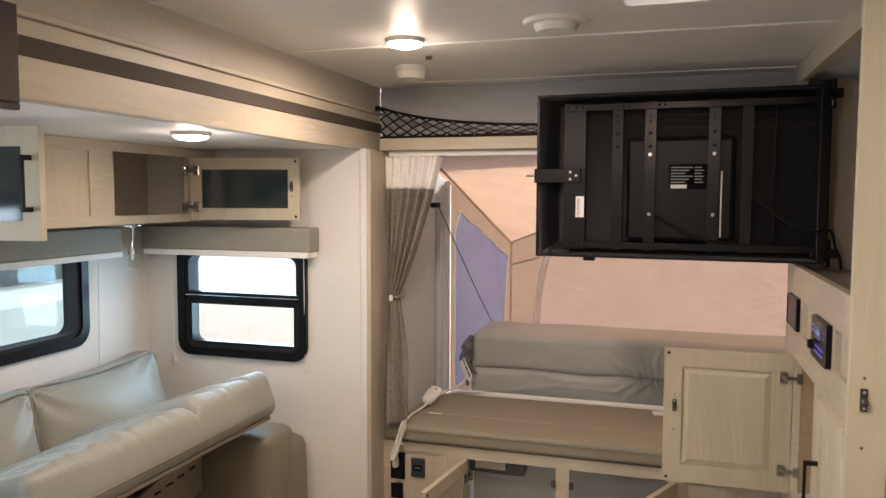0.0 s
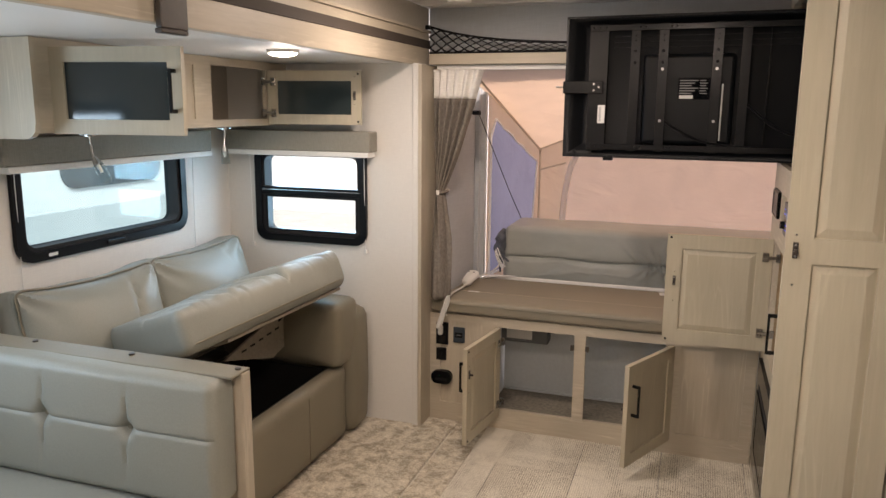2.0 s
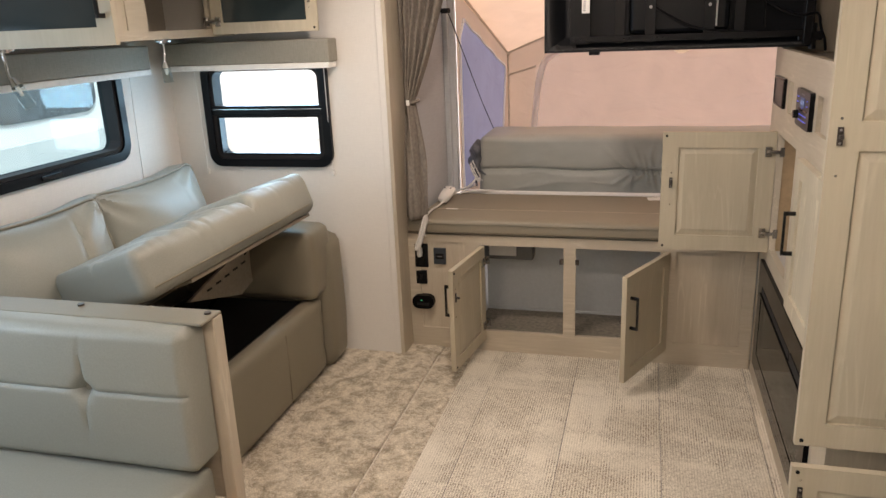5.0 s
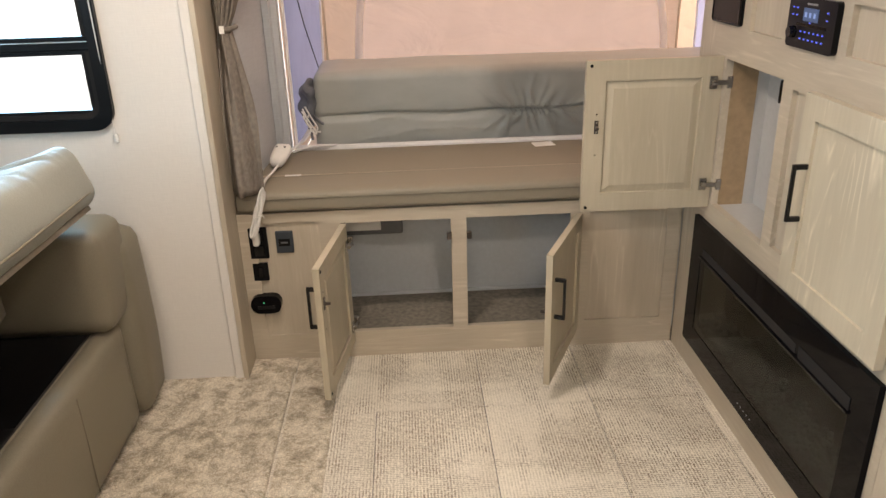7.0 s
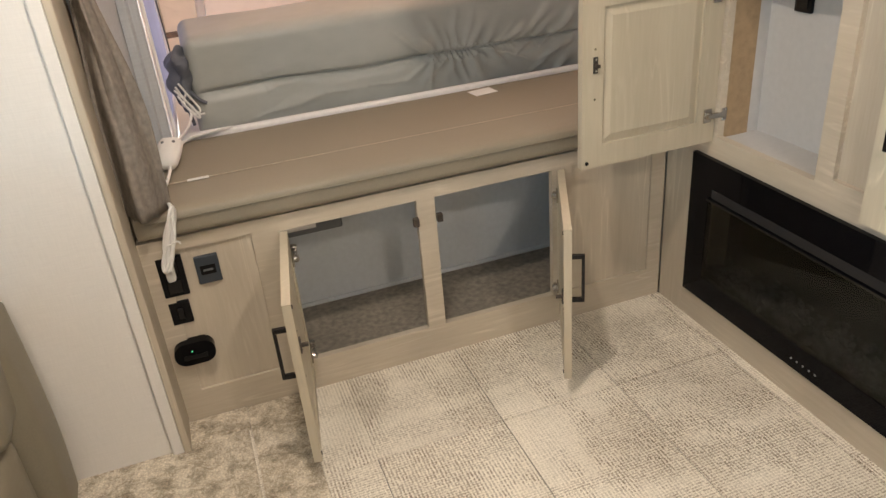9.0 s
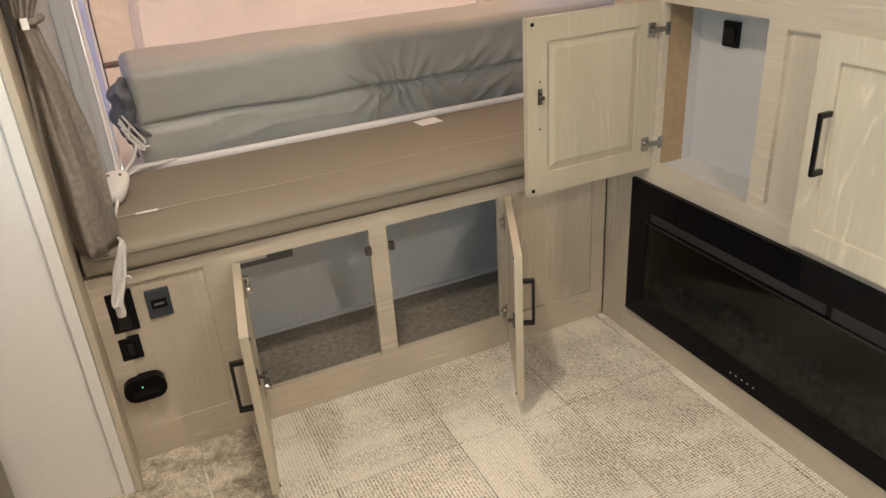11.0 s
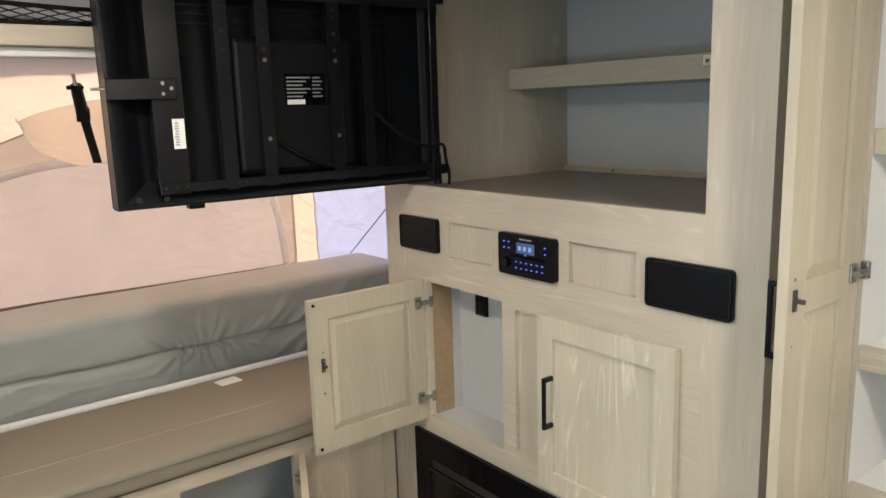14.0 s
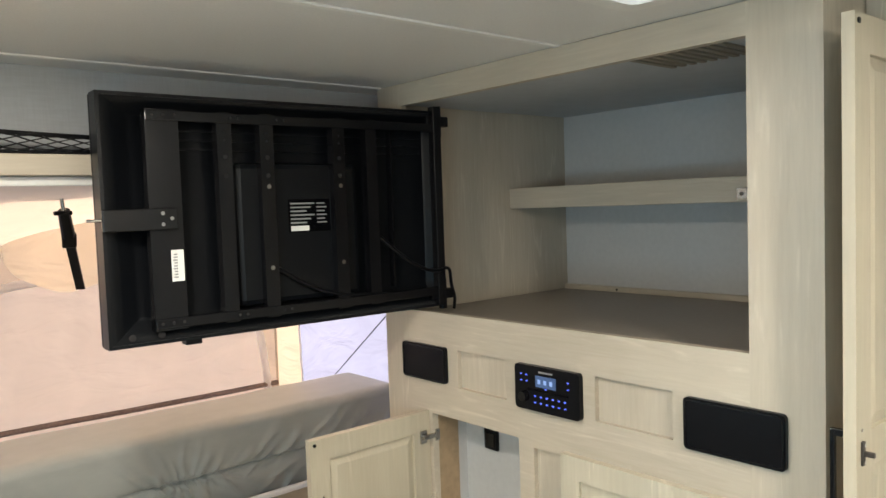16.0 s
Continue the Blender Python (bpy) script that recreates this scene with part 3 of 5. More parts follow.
# windows
def window(name, label, m, w, h, r, bars, tint, latch=False):
    """A rounded black trailer window, in the plane of m: a across, b up, depth towards the room."""
    win = thing(name, label, "window", m, kind="structure")
    part("window_frame", slab(rounded_rect(w, h, r), -0.02, 0.018, hole=rounded_rect(w - 0.07, h - 0.07, r * 0.7)), BLACK, win, smooth=False)
    part("window_rim", slab(rounded_rect(w - 0.066, h - 0.066, r * 0.72), -0.06, 0.008, hole=rounded_rect(w - 0.10, h - 0.10, r * 0.6)), DARK, win)
    for b in bars:
        part("bar", box(-w / 2 + 0.03, w / 2 - 0.03, b - 0.02, b + 0.02, -0.03, 0.012, 0.004), BLACK, win)
        part("sash_frame", plate(-w / 2 + 0.036, w / 2 - 0.036, -h / 2 + 0.036, b - 0.0205, [(-w / 2 + 0.062, w / 2 - 0.062, -h / 2 + 0.060, b - 0.032)], -0.035, 0.006, "z"), BLACK, win)
        part("bar_seal", box(-w / 2 + 0.035, w / 2 - 0.035, b + 0.004, b + 0.007, 0.012, 0.015), CHROME, win)
    p = part("pane", box(-w / 2 + 0.04, w / 2 - 0.04, -h / 2 + 0.04, h / 2 - 0.04, -0.045, -0.041), tint, win)
    p.visible_shadow = False
    if latch:
        part("latch", box(-0.05, 0.05, -h / 2 + 0.008, -h / 2 + 0.026, 0.018, 0.03, 0.004), BLACKM, win)
        part("label", box(-w / 2 + 0.13, -w / 2 + 0.17, -h / 2 + 0.012, -h / 2 + 0.024, 0.018, 0.019), PAPER, win)
    return win


window("window_1", "black rounded two-pane window above the sofa end", pose(-1.484, 2.886, 1.119, 90, 0, 0), 0.603, 0.47, 0.06, (0.015,), GLASS)
window("window_2", "wide black rounded window over the sofa", pose(-1.95, 2.063, 1.187, 90, 0, 90), 0.93, 0.41, 0.07, (), TINTED, True)

window("window_3", "wide black rounded window over the dinette", pose(-1.95, 0.535, 1.25, 90, 0, 90), 1.03, 0.60, 0.07, (), GLASS)

# ---- bunk end ----
bunk = thing("bunk_cabinet", "pale wood storage cabinet below the bunk, doors open", "cabinet", pose(-0.15, 3.05, 0))
B = pose(0.15, -3.05, 0)
L1, R1, L2, R2 = -0.565, -0.193, -0.141, 0.215
part("face_frame", plate(-0.903, 0.596, 0.0, 0.556, [(L1, R1, 0.10, 0.512), (L2, R2, 0.10, 0.512), (-0.85, -0.635, 0.10, 0.522), (0.278, 0.548, 0.10, 0.515)], 3.0, 3.02, "y"), WOOD_X, bunk, m=B)
part("side_panel", box(-0.86, -0.63, 3.008, 3.018, 0.095, 0.53), WOOD, bunk, m=B)
part("end_panel", box(0.27, 0.555, 3.008, 3.018, 0.095, 0.52), WOOD, bunk, m=B)
part("inner_wall", box(-0.60, 0.60, 3.315, 3.33, 0.05, 0.55), LINING, bunk, "pale grey inner board", m=B)
part("inner_cove", box(-0.60, 0.60, 3.303, 3.3145, 0.088, 0.102, 0.003), LINING, bunk, m=B)
part("inner_floor", box(-0.60, 0.60, 3.02, 3.46, 0.055, 0.09), plain("cabinet_floor", (0.22, 0.195, 0.16), 0.6, grain=0.1, vary=0.3, scale=55), bunk, "mottled grey-brown floor", m=B)
for x in (-0.62, 0.60):
    part("inner_side", box(x - 0.008, x + 0.008, 3.02, 3.46, 0.05, 0.55), LINING, bunk, m=B)
part("top", box(-0.903, 0.60, 3.02, 3.10, 0.545, 0.558), WOOD_X, bunk, m=B)
door("door", bunk, B @ pose(L1 + 0.001, 2.999, 0.065, 0, 0, 261.5), 0.372, 0.445, (0.335, 0.30), (0.07, 0.375), (0.35, 0.325), rail=0.05, handle_len=0.138)
door("door", bunk, B @ pose(R2 + 0.038, 2.998, 0.51, 180, 0, 244.5), 0.388, 0.445, (0.352, 0.155), (0.07, 0.375), (0.365, 0.20), rail=0.05, handle_len=0.138)
for x in (R1 - 0.008, L2 + 0.008):
    part("catch", box(x - 0.008, x + 0.008, 2.985, 3.0, 0.44, 0.465, 0.002), BRONZE, bunk, "dark metal catch", m=B)
ac = thing("converter_box", "grey metal power box hung inside the cabinet", "power box", pose(-0.47, 3.30, 0.375))
part("case", box(-0.13, 0.11, -0.07, 0.012, 0.0, 0.165, 0.006), GREYP, ac)
part("vent", box(-0.10, 0.03, -0.074, -0.07, 0.02, 0.085), WHITEP, ac)

# wall fittings on the side panel
def outlet(name, label, x, z, w, h, mat, details):
    t = thing(name, label, "outlet", pose(x, 3.007, z))
    part("plate", box(-w / 2, w / 2, -0.008, 0.003, -h / 2, h / 2, 0.003), mat, t)
    for n, b, mt in details:
        part(n, b, mt, t)
    return t


outlet("wall_outlet", "black double power outlet on the wood side panel", -0.842, 0.452, 0.062, 0.112, BLACK, [
    ("socket", box(-0.018, 0.018, -0.012, -0.008, 0.008, 0.046, 0.003), BLACKM), ("socket", box(-0.018, 0.018, -0.012, -0.008, -0.046, -0.008, 0.003), BLACKM)])
outlet("usb_socket", "small dark grey usb charger plate on the wood panel", -0.755, 0.452, 0.058, 0.078, SLATEP, [
    ("port", box(-0.019, 0.019, -0.0095, -0.008, -0.013, 0.013, 0.0007), BLACK), ("port", box(-0.012, 0.012, -0.0105, -0.0095, -0.003, 0.003, 0.0004), GREYP)])
outlet("light_switch", "small square black switch on the wood panel", -0.846, 0.347, 0.052, 0.066, BLACK, [
    ("rocker", box(-0.009, 0.009, -0.013, -0.008, -0.018, 0.018, 0.003), BLACKM)])
ov = thing("alarm", "oval black carbon monoxide alarm with green light", "alarm", pose(-0.838, 3.007, 0.232))
part("case", slab(rounded_rect(0.104, 0.066, 0.03), -0.003, 0.03, pose(0, 0, 0, 90, 0, 0)), BLACKG, ov)
part("led", box(-0.008, -0.005, -0.032, -0.03, 0.008, 0.010), GREENLED, ov)
part("button", box(-0.03, 0.03, -0.0315, -0.03, -0.016, -0.002, 0.0007), BLACK, ov)

# bunk platform, cushion, mattress
structure("bunk_platform", box(-0.76, 1.2, 3.17, 4.80, 0.50, 0.56), WHITE, "white fold-out bunk platform", "platform")
bc = thing("bench_cushion", "long brown-grey upholstered bench cushion on the bunk edge", "cushion", pose(0.10, 3.255, 0.56))
bm = cushion(2.0, 0.55, 0.072, 0.022, (0, 0.0, 0.006), 0.002, 16, 3.1)
bmesh.ops.translate(bm, verts=bm.verts, vec=(0, 0, 0.037))
part("pad", bm, BENCH, bc, smooth=True)
part("top_seam", box(-0.98, 0.98, -0.1015, -0.0990, 0.0770, 0.0790), THREAD, bc, "pale top-stitched seam")
part("label", box(-0.855, -0.80, -0.108, -0.096, 0.0775, 0.0797), PAPER, bc, "pale sewn label")
part("seam", box(-0.97, 0.97, -0.279, -0.2755, 0.05, 0.053, 0.001), LEATHER_D, bc)
structure("bunk_rail", box(-0.755, 1.15, 3.535, 3.56, 0.605, 0.64, 0.008), PIPING, "white metal rail along the bunk hinge", "rail")
structure("bunk_rail_end", slab([(-0.765, 3.44), (-0.72, 3.50), (-0.60, 3.535), (-0.755, 3.535)], 0.641, 0.647), PIPING, "white webbing corner of the bunk rail", "rail")


FOLDS = []
fold_rng = random.Random(11)
for k in range(46):
    x0 = fold_rng.uniform(-0.13, 0.12)
    up = k % 2 == 0
    lean = x0 * 7 + fold_rng.uniform(-0.5, 0.6) + (0.35 if up else 0.15)
    FOLDS.append((x0, 0.0, math.sin(lean), math.cos(lean) * (1 if up else -1), fold_rng.uniform(0.05, 0.17), fold_rng.uniform(0.006, 0.012), fold_rng.uniform(0.002, 0.0055)))
for k in range(24):
    x0 = fold_rng.uniform(0.12, 0.75)
    a = fold_rng.uniform(0.3, 0.95)
    FOLDS.append((x0, fold_rng.uniform(-0.15, 0.06), math.cos(a), math.sin(a), fold_rng.uniform(0.07, 0.2), fold_rng.uniform(0.008, 0.016), fold_rng.uniform(0.004, 0.009)))
for k in range(9):
    x0 = fold_rng.uniform(-0.75, -0.2)
    a = fold_rng.uniform(-0.15, 0.35)
    FOLDS.append((x0, fold_rng.uniform(-0.12, 0.05), math.cos(a), math.sin(a), fold_rng.uniform(0.1, 0.25), fold_rng.uniform(0.008, 0.016), fold_rng.uniform(0.0015, 0.004)))


def creases(p, u):
    """Pulled folds fanning out of a gathered seam at mid height."""
    if u.y < -0.999:
        edge = (1 - abs(u.z) ** 6) * (1 - abs(u.x) ** 10)
        for x0, z0, dx, dz, length, wide, high in FOLDS:
            a = (p.x - x0) * dx + (p.z - z0) * dz
            if -0.03 < a < length * 1.4:
                d = (p.z - z0) * dx - (p.x - x0) * dz + 0.010 * noise.noise((p.x * 14, p.z * 14, x0 * 40))
                w = wide * (0.6 + max(0.0, a) / length)
                if abs(d) < 3 * w:
                    p.y -= 1.6 * high * edge * math.exp(-(d / w) ** 2) * math.exp(-((a - 0.35 * length) / (0.6 * length)) ** 2)
        p.y += 0.006 * edge * noise.noise((p.x * 3.0, p.z * 9.0, 2.0))
        near = math.exp(-((p.x - 0.0) / 0.16) ** 2)
        gather = math.exp(-(p.z / 0.016) ** 2)
        p.y += edge * 0.016 * math.exp(-((p.z - 0.008) / 0.0045) ** 2)
        p.y += gather * (0.011 + 0.010 * max(0.0, u.x)) + gather * near * 0.0035 * math.sin(p.x * 280 + p.z * 200 + 6 * noise.noise((p.x * 20, 0, 0)))
        p.z += 0.010 * noise.noise((p.x * 4.0, 0.0, 5.0)) * (1 - abs(u.z))
    elif abs(u.x) > 0.99 or u.y > 0.99:
        p.y += 0.013 * math.exp(-(p.z / 0.010) ** 2) * (-1 if u.y > 0 else 1)
    return p


mat_t = thing("folded_mattress", "folded grey covered mattress lying on the bunk", "mattress", pose(0.20, 3.78, 0.56))
bm = cushion(1.78, 0.37, 0.345, 0.032, (0.006, 0.012, 0.012), 0.006, (330, 16, 90), 1.7, 4.0, creases)
bmesh.ops.translate(bm, verts=bm.verts, vec=(0, 0, 0.178))
part("cover", bm, MATTRESS, mat_t, smooth=True)
bm = cushion(0.05, 0.09, 0.17, 0.022, (0.008, 0.01, 0.01), 0.03, 16, 6.3, 26.0)
bmesh.ops.translate(bm, verts=bm.verts, vec=(-0.905, -0.13, 0.225))
tie = part("tie", bm, SLATE, mat_t, "bunched slate-grey tie ribbon", smooth=True)
tube("ribbon_end", [[(-0.90, -0.17, 0.20), (-0.885, -0.19, 0.17), (-0.855, -0.197, 0.155)], [(-0.915, -0.165, 0.17), (-0.91, -0.18, 0.12), (-0.905, -0.18, 0.09)]], 0.0055, SLATE, tie)

tagp = thing("paper_tag", "small white paper tag on the bench cushion", "tag", pose(0.194, 3.44, 0.637, 0, 0, 8))
part("sheet", box(-0.04, 0.04, -0.03, 0.03, 0, 0.0015), PAPER, tagp)

# heater cord with in-line switch
cord = thing("power_cord", "white power cord with inline switch, plugged in", "cord", pose(-0.785, 3.29, 0.637))
C = pose(0.785, -3.29, -0.637)
ob = tube("cable", [(-0.715, 3.63, 0.77), (-0.735, 3.61, 0.72), (-0.70, 3.585, 0.70), (-0.725, 3.52, 0.668), (-0.765, 3.42, 0.662), (-0.775, 3.33, 0.66), (-0.785, 3.27, 0.665), (-0.795, 3.20, 0.646), (-0.814, 3.10, 0.644), (-0.806, 3.01, 0.645), (-0.799, 2.968, 0.648), (-0.815, 2.966, 0.57), (-0.846, 2.972, 0.49)], 0.0045, WHITEP, cord)
ob.matrix_basis = C
bm = cushion(0.064, 0.108, 0.040, 0.0195, (0.003, 0, 0.003), cuts=10)
for v in bm.verts:
    v.co.x *= 1.0 - 0.28 * (0.5 - v.co.y / 0.108) ** 2
sw = part("inline_switch", bm, WHITEP, cord, "white oval inline switch", m=C @ pose(-0.787, 3.285, 0.676, 24, 0, -15), smooth=True)
for a in (-0.014, 0.016):
    part("screw_hole", cyl((a, 0.022, 0.0195), (a, 0.022, 0.0232), 0.0042, n=10), GREYP, sw)
loops = tube("slack_loop", [[(-0.735, 3.60, 0.775), (-0.715, 3.585, 0.73), (-0.69, 3.575, 0.69), (-0.675, 3.57, 0.70), (-0.70, 3.58, 0.74), (-0.725, 3.595, 0.785)], [(-0.74, 3.60, 0.765), (-0.70, 3.575, 0.715), (-0.68, 3.565, 0.675), (-0.70, 3.57, 0.685), (-0.735, 3.59, 0.75)], [(-0.71, 3.585, 0.755), (-0.73, 3.59, 0.72), (-0.69, 3.57, 0.685), (-0.668, 3.565, 0.69)]], 0.0032, WHITEP, cord)
loops.matrix_basis = C
bm = cushion(0.022, 0.03, 0.045, 0.008, cuts=5)
part("plug", bm, WHITEP, cord, m=C @ pose(-0.843, 2.98, 0.475), smooth=True)
strands = []
for k, (a, off) in enumerate(((0.010, 0.0), (0.007, 0.006), (0.004, -0.005), (0.009, -0.009), (0.006, 0.010))):
    loop = []
    for i in range(25):
        u = 2 * math.pi * i / 24
        f = 0.5 + 0.5 * math.cos(u)
        bow = math.sin(u) * a * (1.0 + 0.3 * math.sin(3 * u + k))
        loop.append((-0.846 + 0.048 * f + bow + off * 0.6 * (1 - f), 2.966 - 0.004 * k + 0.004 * math.sin(2 * u), 0.492 + (0.155 + off) * f))
    strands.append(loop)
for loop in strands:
    tube("cord_loop", loop, 0.0042, WHITEP, cord).matrix_basis = C
ob = tube("twist_tie", [[(-0.822 + 0.013 * math.cos(u), 2.957 + 0.013 * math.sin(u), 0.565 + 0.004 * math.cos(u)) for u in [math.pi * i / 6 for i in range(13)]], [(-0.812, 2.948, 0.566), (-0.803, 2.944, 0.574), (-0.80, 2.944, 0.562)]], 0.0022, WHITEP, cord)
ob.matrix_basis = C

# curtain
def curtain_bm(z0, z1, rows, cols, spread):
    bm = bmesh.new()
    grid = []
    for j in range(rows + 1):
        z = z0 + (z1 - z0) * j / rows
        x0, x1 = spread(z)
        row = []
        for i in range(cols + 1):
            u = i / cols
            amp = 0.015 + 0.008 * noise.noise((u * 6, z * 2, 0))
            y = 3.035 + amp * math.sin(u * (34 if z > 1.15 else 8.5) + 1.3 * math.sin(z * 3)) - 0.02 * math.sin(u * math.pi) - (0.03 + 0.022 * math.sin(u * math.pi)) * min(1.0, max(0.0, (1.15 - z) * 3)) + (0.006 * math.sin(u * 19 + z * 6) if z < 1.15 else 0.0)
            row.append(bm.verts.new((x0 + (x1 - x0) * u + 0.006 * noise.noise((u * 9, z * 5, 4)), y, z)))
        grid.append(row)
    for j in range(rows):
        for i in range(cols):
            bm.faces.new([grid[j][i], grid[j][i + 1], grid[j + 1][i + 1], grid[j + 1][i]])
    return bm


def curtain_spread(z):
    if z > 1.15:
        k = (z - 1.15) / 0.56
        return -0.888 - 0.014 * k, -0.852 + 0.185 * k ** 0.85
    k = (1.15 - z) / 0.5
    return -0.888 - 0.018 * min(1, k * 2), -0.850 + 0.055 * math.sin(min(1, k) * 1.9)


ct = thing("curtain", "tied-back taupe linen curtain with white sheer top", "curtain", pose(-0.83, 3.045, 0.6))
CM = pose(0.83, -3.045, -0.6)
for nm, a, b, mt, lab in (("drape", 0.632, 1.585, TAUPE, ""), ("sheer_band", 1.585, 1.716, SHEER, "gathered white sheer band")):
    o = part(nm, curtain_bm(a, b, 40 if nm == "drape" else 10, 110, curtain_spread), mt, ct, lab, CM, True)
    s = o.modifiers.new("thick", "SOLIDIFY")
    s.thickness = 0.003
part("tie_tag", box(-0.872, -0.858, 2.985, 2.99, 1.135, 1.158, 0.001), PAPER, ct, "small white tag", CM)
tube("tie_band", [(-0.885, 3.05, 1.15), (-0.87, 3.005, 1.148), (-0.845, 3.01, 1.145), (-0.835, 3.05, 1.15)], 0.008, TAUPE, ct).matrix_basis = CM

# cargo net over the bunk header
nt = thing("cargo_net", "black elastic cargo net stretched above the header", "net", pose(-0.15, 3.0, 1.786))
NM = pose(0.15, -3.0, -1.786)


def net_top(x):
    return 1.818 + 0.088 * math.exp(-(x + 0.91) / 0.27)


strands, n_cols = [], 27
for k in range(n_cols):
    for s in (0, 1):
        pts = []
        for j in range(6):
            x = min(0.58, max(-0.91, -0.91 + (k + (0.5 if j % 2 else s)) * 1.49 / n_cols))
            t = net_top(x)
            pts.append((x, 2.992 - 0.004 * (j % 2), t - (t - 1.790) * j / 5))
        strands.append(pts)
net_mesh = tube("mesh", strands, 0.0056, BLACK, nt, smooth_path=False)
net_mesh.matrix_basis = NM
tagged(net_mesh, kind="stuff")
tube("border", [[(-0.91 + 1.49 * i / 30, 2.99, net_top(-0.91 + 1.49 * i / 30)) for i in range(31)], [(-0.91, 2.99, 1.789), (0.58, 2.99, 1.789)]], 0.005, BLACK, nt).matrix_basis = NM
part("hook", box(-0.928, -0.905, 2.975, 3.0, 1.893, 1.912, 0.003), BLACK, nt, m=NM)

# tent
tent = thing("bunk_tent", "peach canvas tent end over the fold-out bunk", "tent", pose(0.2, 4.0, 0.56), kind="structure")
T = pose(-0.2, -4.0, -0.56)
XL, XR, YE = -0.775, 1.16, 4.78


def ring(outer, inner):
    bm = bmesh.new()
    vo, vi = [bm.verts.new(p) for p in outer], [bm.verts.new(p) for p in inner]
    k = len(vo)
    for i in range(k):
        bm.faces.new([vo[i], vo[(i + 1) % k], vi[(i + 1) % k], vi[i]])
    bmesh.ops.subdivide_edges(bm, edges=bm.edges[:], cuts=5, use_grid_fill=True)
    return bm


def poly(points):
    bm = bmesh.new()
    bm.faces.new([bm.verts.new(p) for p in points])
    return bm


def side(name, x0, x1, y0, win):
    outer = [(x0, y0, 0.56), (x0, y0, 1.45), (x0, y0, 1.715), (x1, YE, 1.265), (x1, YE, 0.56)]

    def on(y, z):
        return (x0 + (x1 - x0) * (y - y0) / (YE - y0), y, z)
    inner = [on(*p) for p in win]
    part(name, ring(outer, inner), TENT, tent, m=T)
    part(name + "_window", poly(inner), MESHW, tent, "lavender-grey tent window panel", T)
    shift = 0.006 if x0 < 0 else -0.006
    wavy = []
    for a, c in zip(inner, inner[1:] + inner[:1]):
        for k in range(12):
            f = k / 12
            wavy.append(tuple(p + (q - p) * f + (0.0, 0.006 * math.sin(k * 2.1), 0.006 * math.cos(k * 1.7))[n] + (shift if n == 0 else 0) for n, (p, q) in enumerate(zip(a, c))))
    tube(name + "_piping", wavy + wavy[:1], 0.0055, PIPING, tent).matrix_basis = T


side("side_left", XL, -0.745, 3.54, [(3.585, 0.62), (3.585, 1.395), (3.665, 1.482), (4.69, 1.187), (4.54, 0.62)])
side("side_right", XR, XR, 3.16, [(3.36, 0.62), (3.40, 1.40), (3.50, 1.46), (4.52, 1.19), (4.50, 0.62)])
end_out = [(-0.745, YE, 0.56), (-0.745, YE, 1.268), (-0.10, YE, 1.52), (0.52, YE, 1.52), (0.92, YE, 1.37), (XR, YE, 1.27), (XR, YE, 0.56)]
end_in = [(-0.58, YE, 0.60), (-0.565, YE, 1.18), (-0.40, YE, 1.29), (0.10, YE, 1.40), (0.82, YE, 1.31), (1.08, YE, 1.17), (1.10, YE, 0.60)]
part("end_wall", ring(end_out, end_in), TENT, tent, m=T)
part("end_window", poly(end_in), FLAP, tent, "closed pinkish tent window flap", T)
tube("end_piping", [(x, YE - 0.01, z) for x, _, z in end_in], 0.02, canvas("white_tape", (0.90, 0.90, 0.90), (0.95, 0.95, 0.97), 0.55), tent, "white piping").matrix_basis = T
rl = bmesh.new()
front = [(x, 3.165, 1.722) for x in (-0.80, -0.02, 0.62, 1.0, XR)]
vf, vb = [rl.verts.new(p) for p in front], [rl.verts.new(p) for p in end_out[1:6]]
for i in range(4):
    rl.faces.new([vf[i], vf[i + 1], vb[i + 1], vb[i]])
bmesh.ops.subdivide_edges(rl, edges=rl.edges[:], cuts=3, use_grid_fill=True)
part("roof", rl, TENT, tent, m=T)
vl = bmesh.new()
rows_ = []
for i in range(61):
    x = -0.34 + 1.10 * i / 60
    low = 1.428 - 0.125 * math.exp(-((x - 0.29) / 0.13) ** 2) - 0.012 * math.sin(x * 30) + 0.16 * math.exp(-(x + 0.34) / 0.035) + 0.05 * max(0.0, x - 0.55)
    rows_.append([vl.verts.new((x, 3.58 + 0.02 * math.sin(x * 21) * (1 - k / 6), low + (1.545 + 0.16 * math.sqrt(x + 0.345) - low) * k / 6)) for k in range(7)])
for a, c in zip(rows_, rows_[1:]):
    for k in range(6):
        vl.faces.new([a[k], c[k], c[k + 1], a[k + 1]])
part("flap", vl, FLAPC, tent, "drooping cream storm flap under the roof", T, True)
seams = [[(-0.74, YE - 0.008, 0.56), (-0.74, YE - 0.008, 1.265)], [(XL + 0.012, 3.30, 1.685), (-0.735, YE - 0.01, 1.26)], [(p[0], YE - 0.012, p[2]) for p in end_out[1:6]], [(XR - 0.006, YE - 0.01, 0.56), (XR - 0.006, YE - 0.01, 1.27)], [(-0.74, YE - 0.008, 1.13), (-0.56, YE - 0.008, 1.18)]]
tube("hem", [(-0.74, YE - 0.014, 0.725), (-0.2, YE - 0.016, 0.735), (0.5, YE - 0.02, 0.722), (XR - 0.01, YE - 0.014, 0.72)], 0.013, HEM, tent, "dark mauve hem").matrix_basis = T
tube("seam", seams, 0.006, SEAM, tent, smooth_path=False).matrix_basis = T
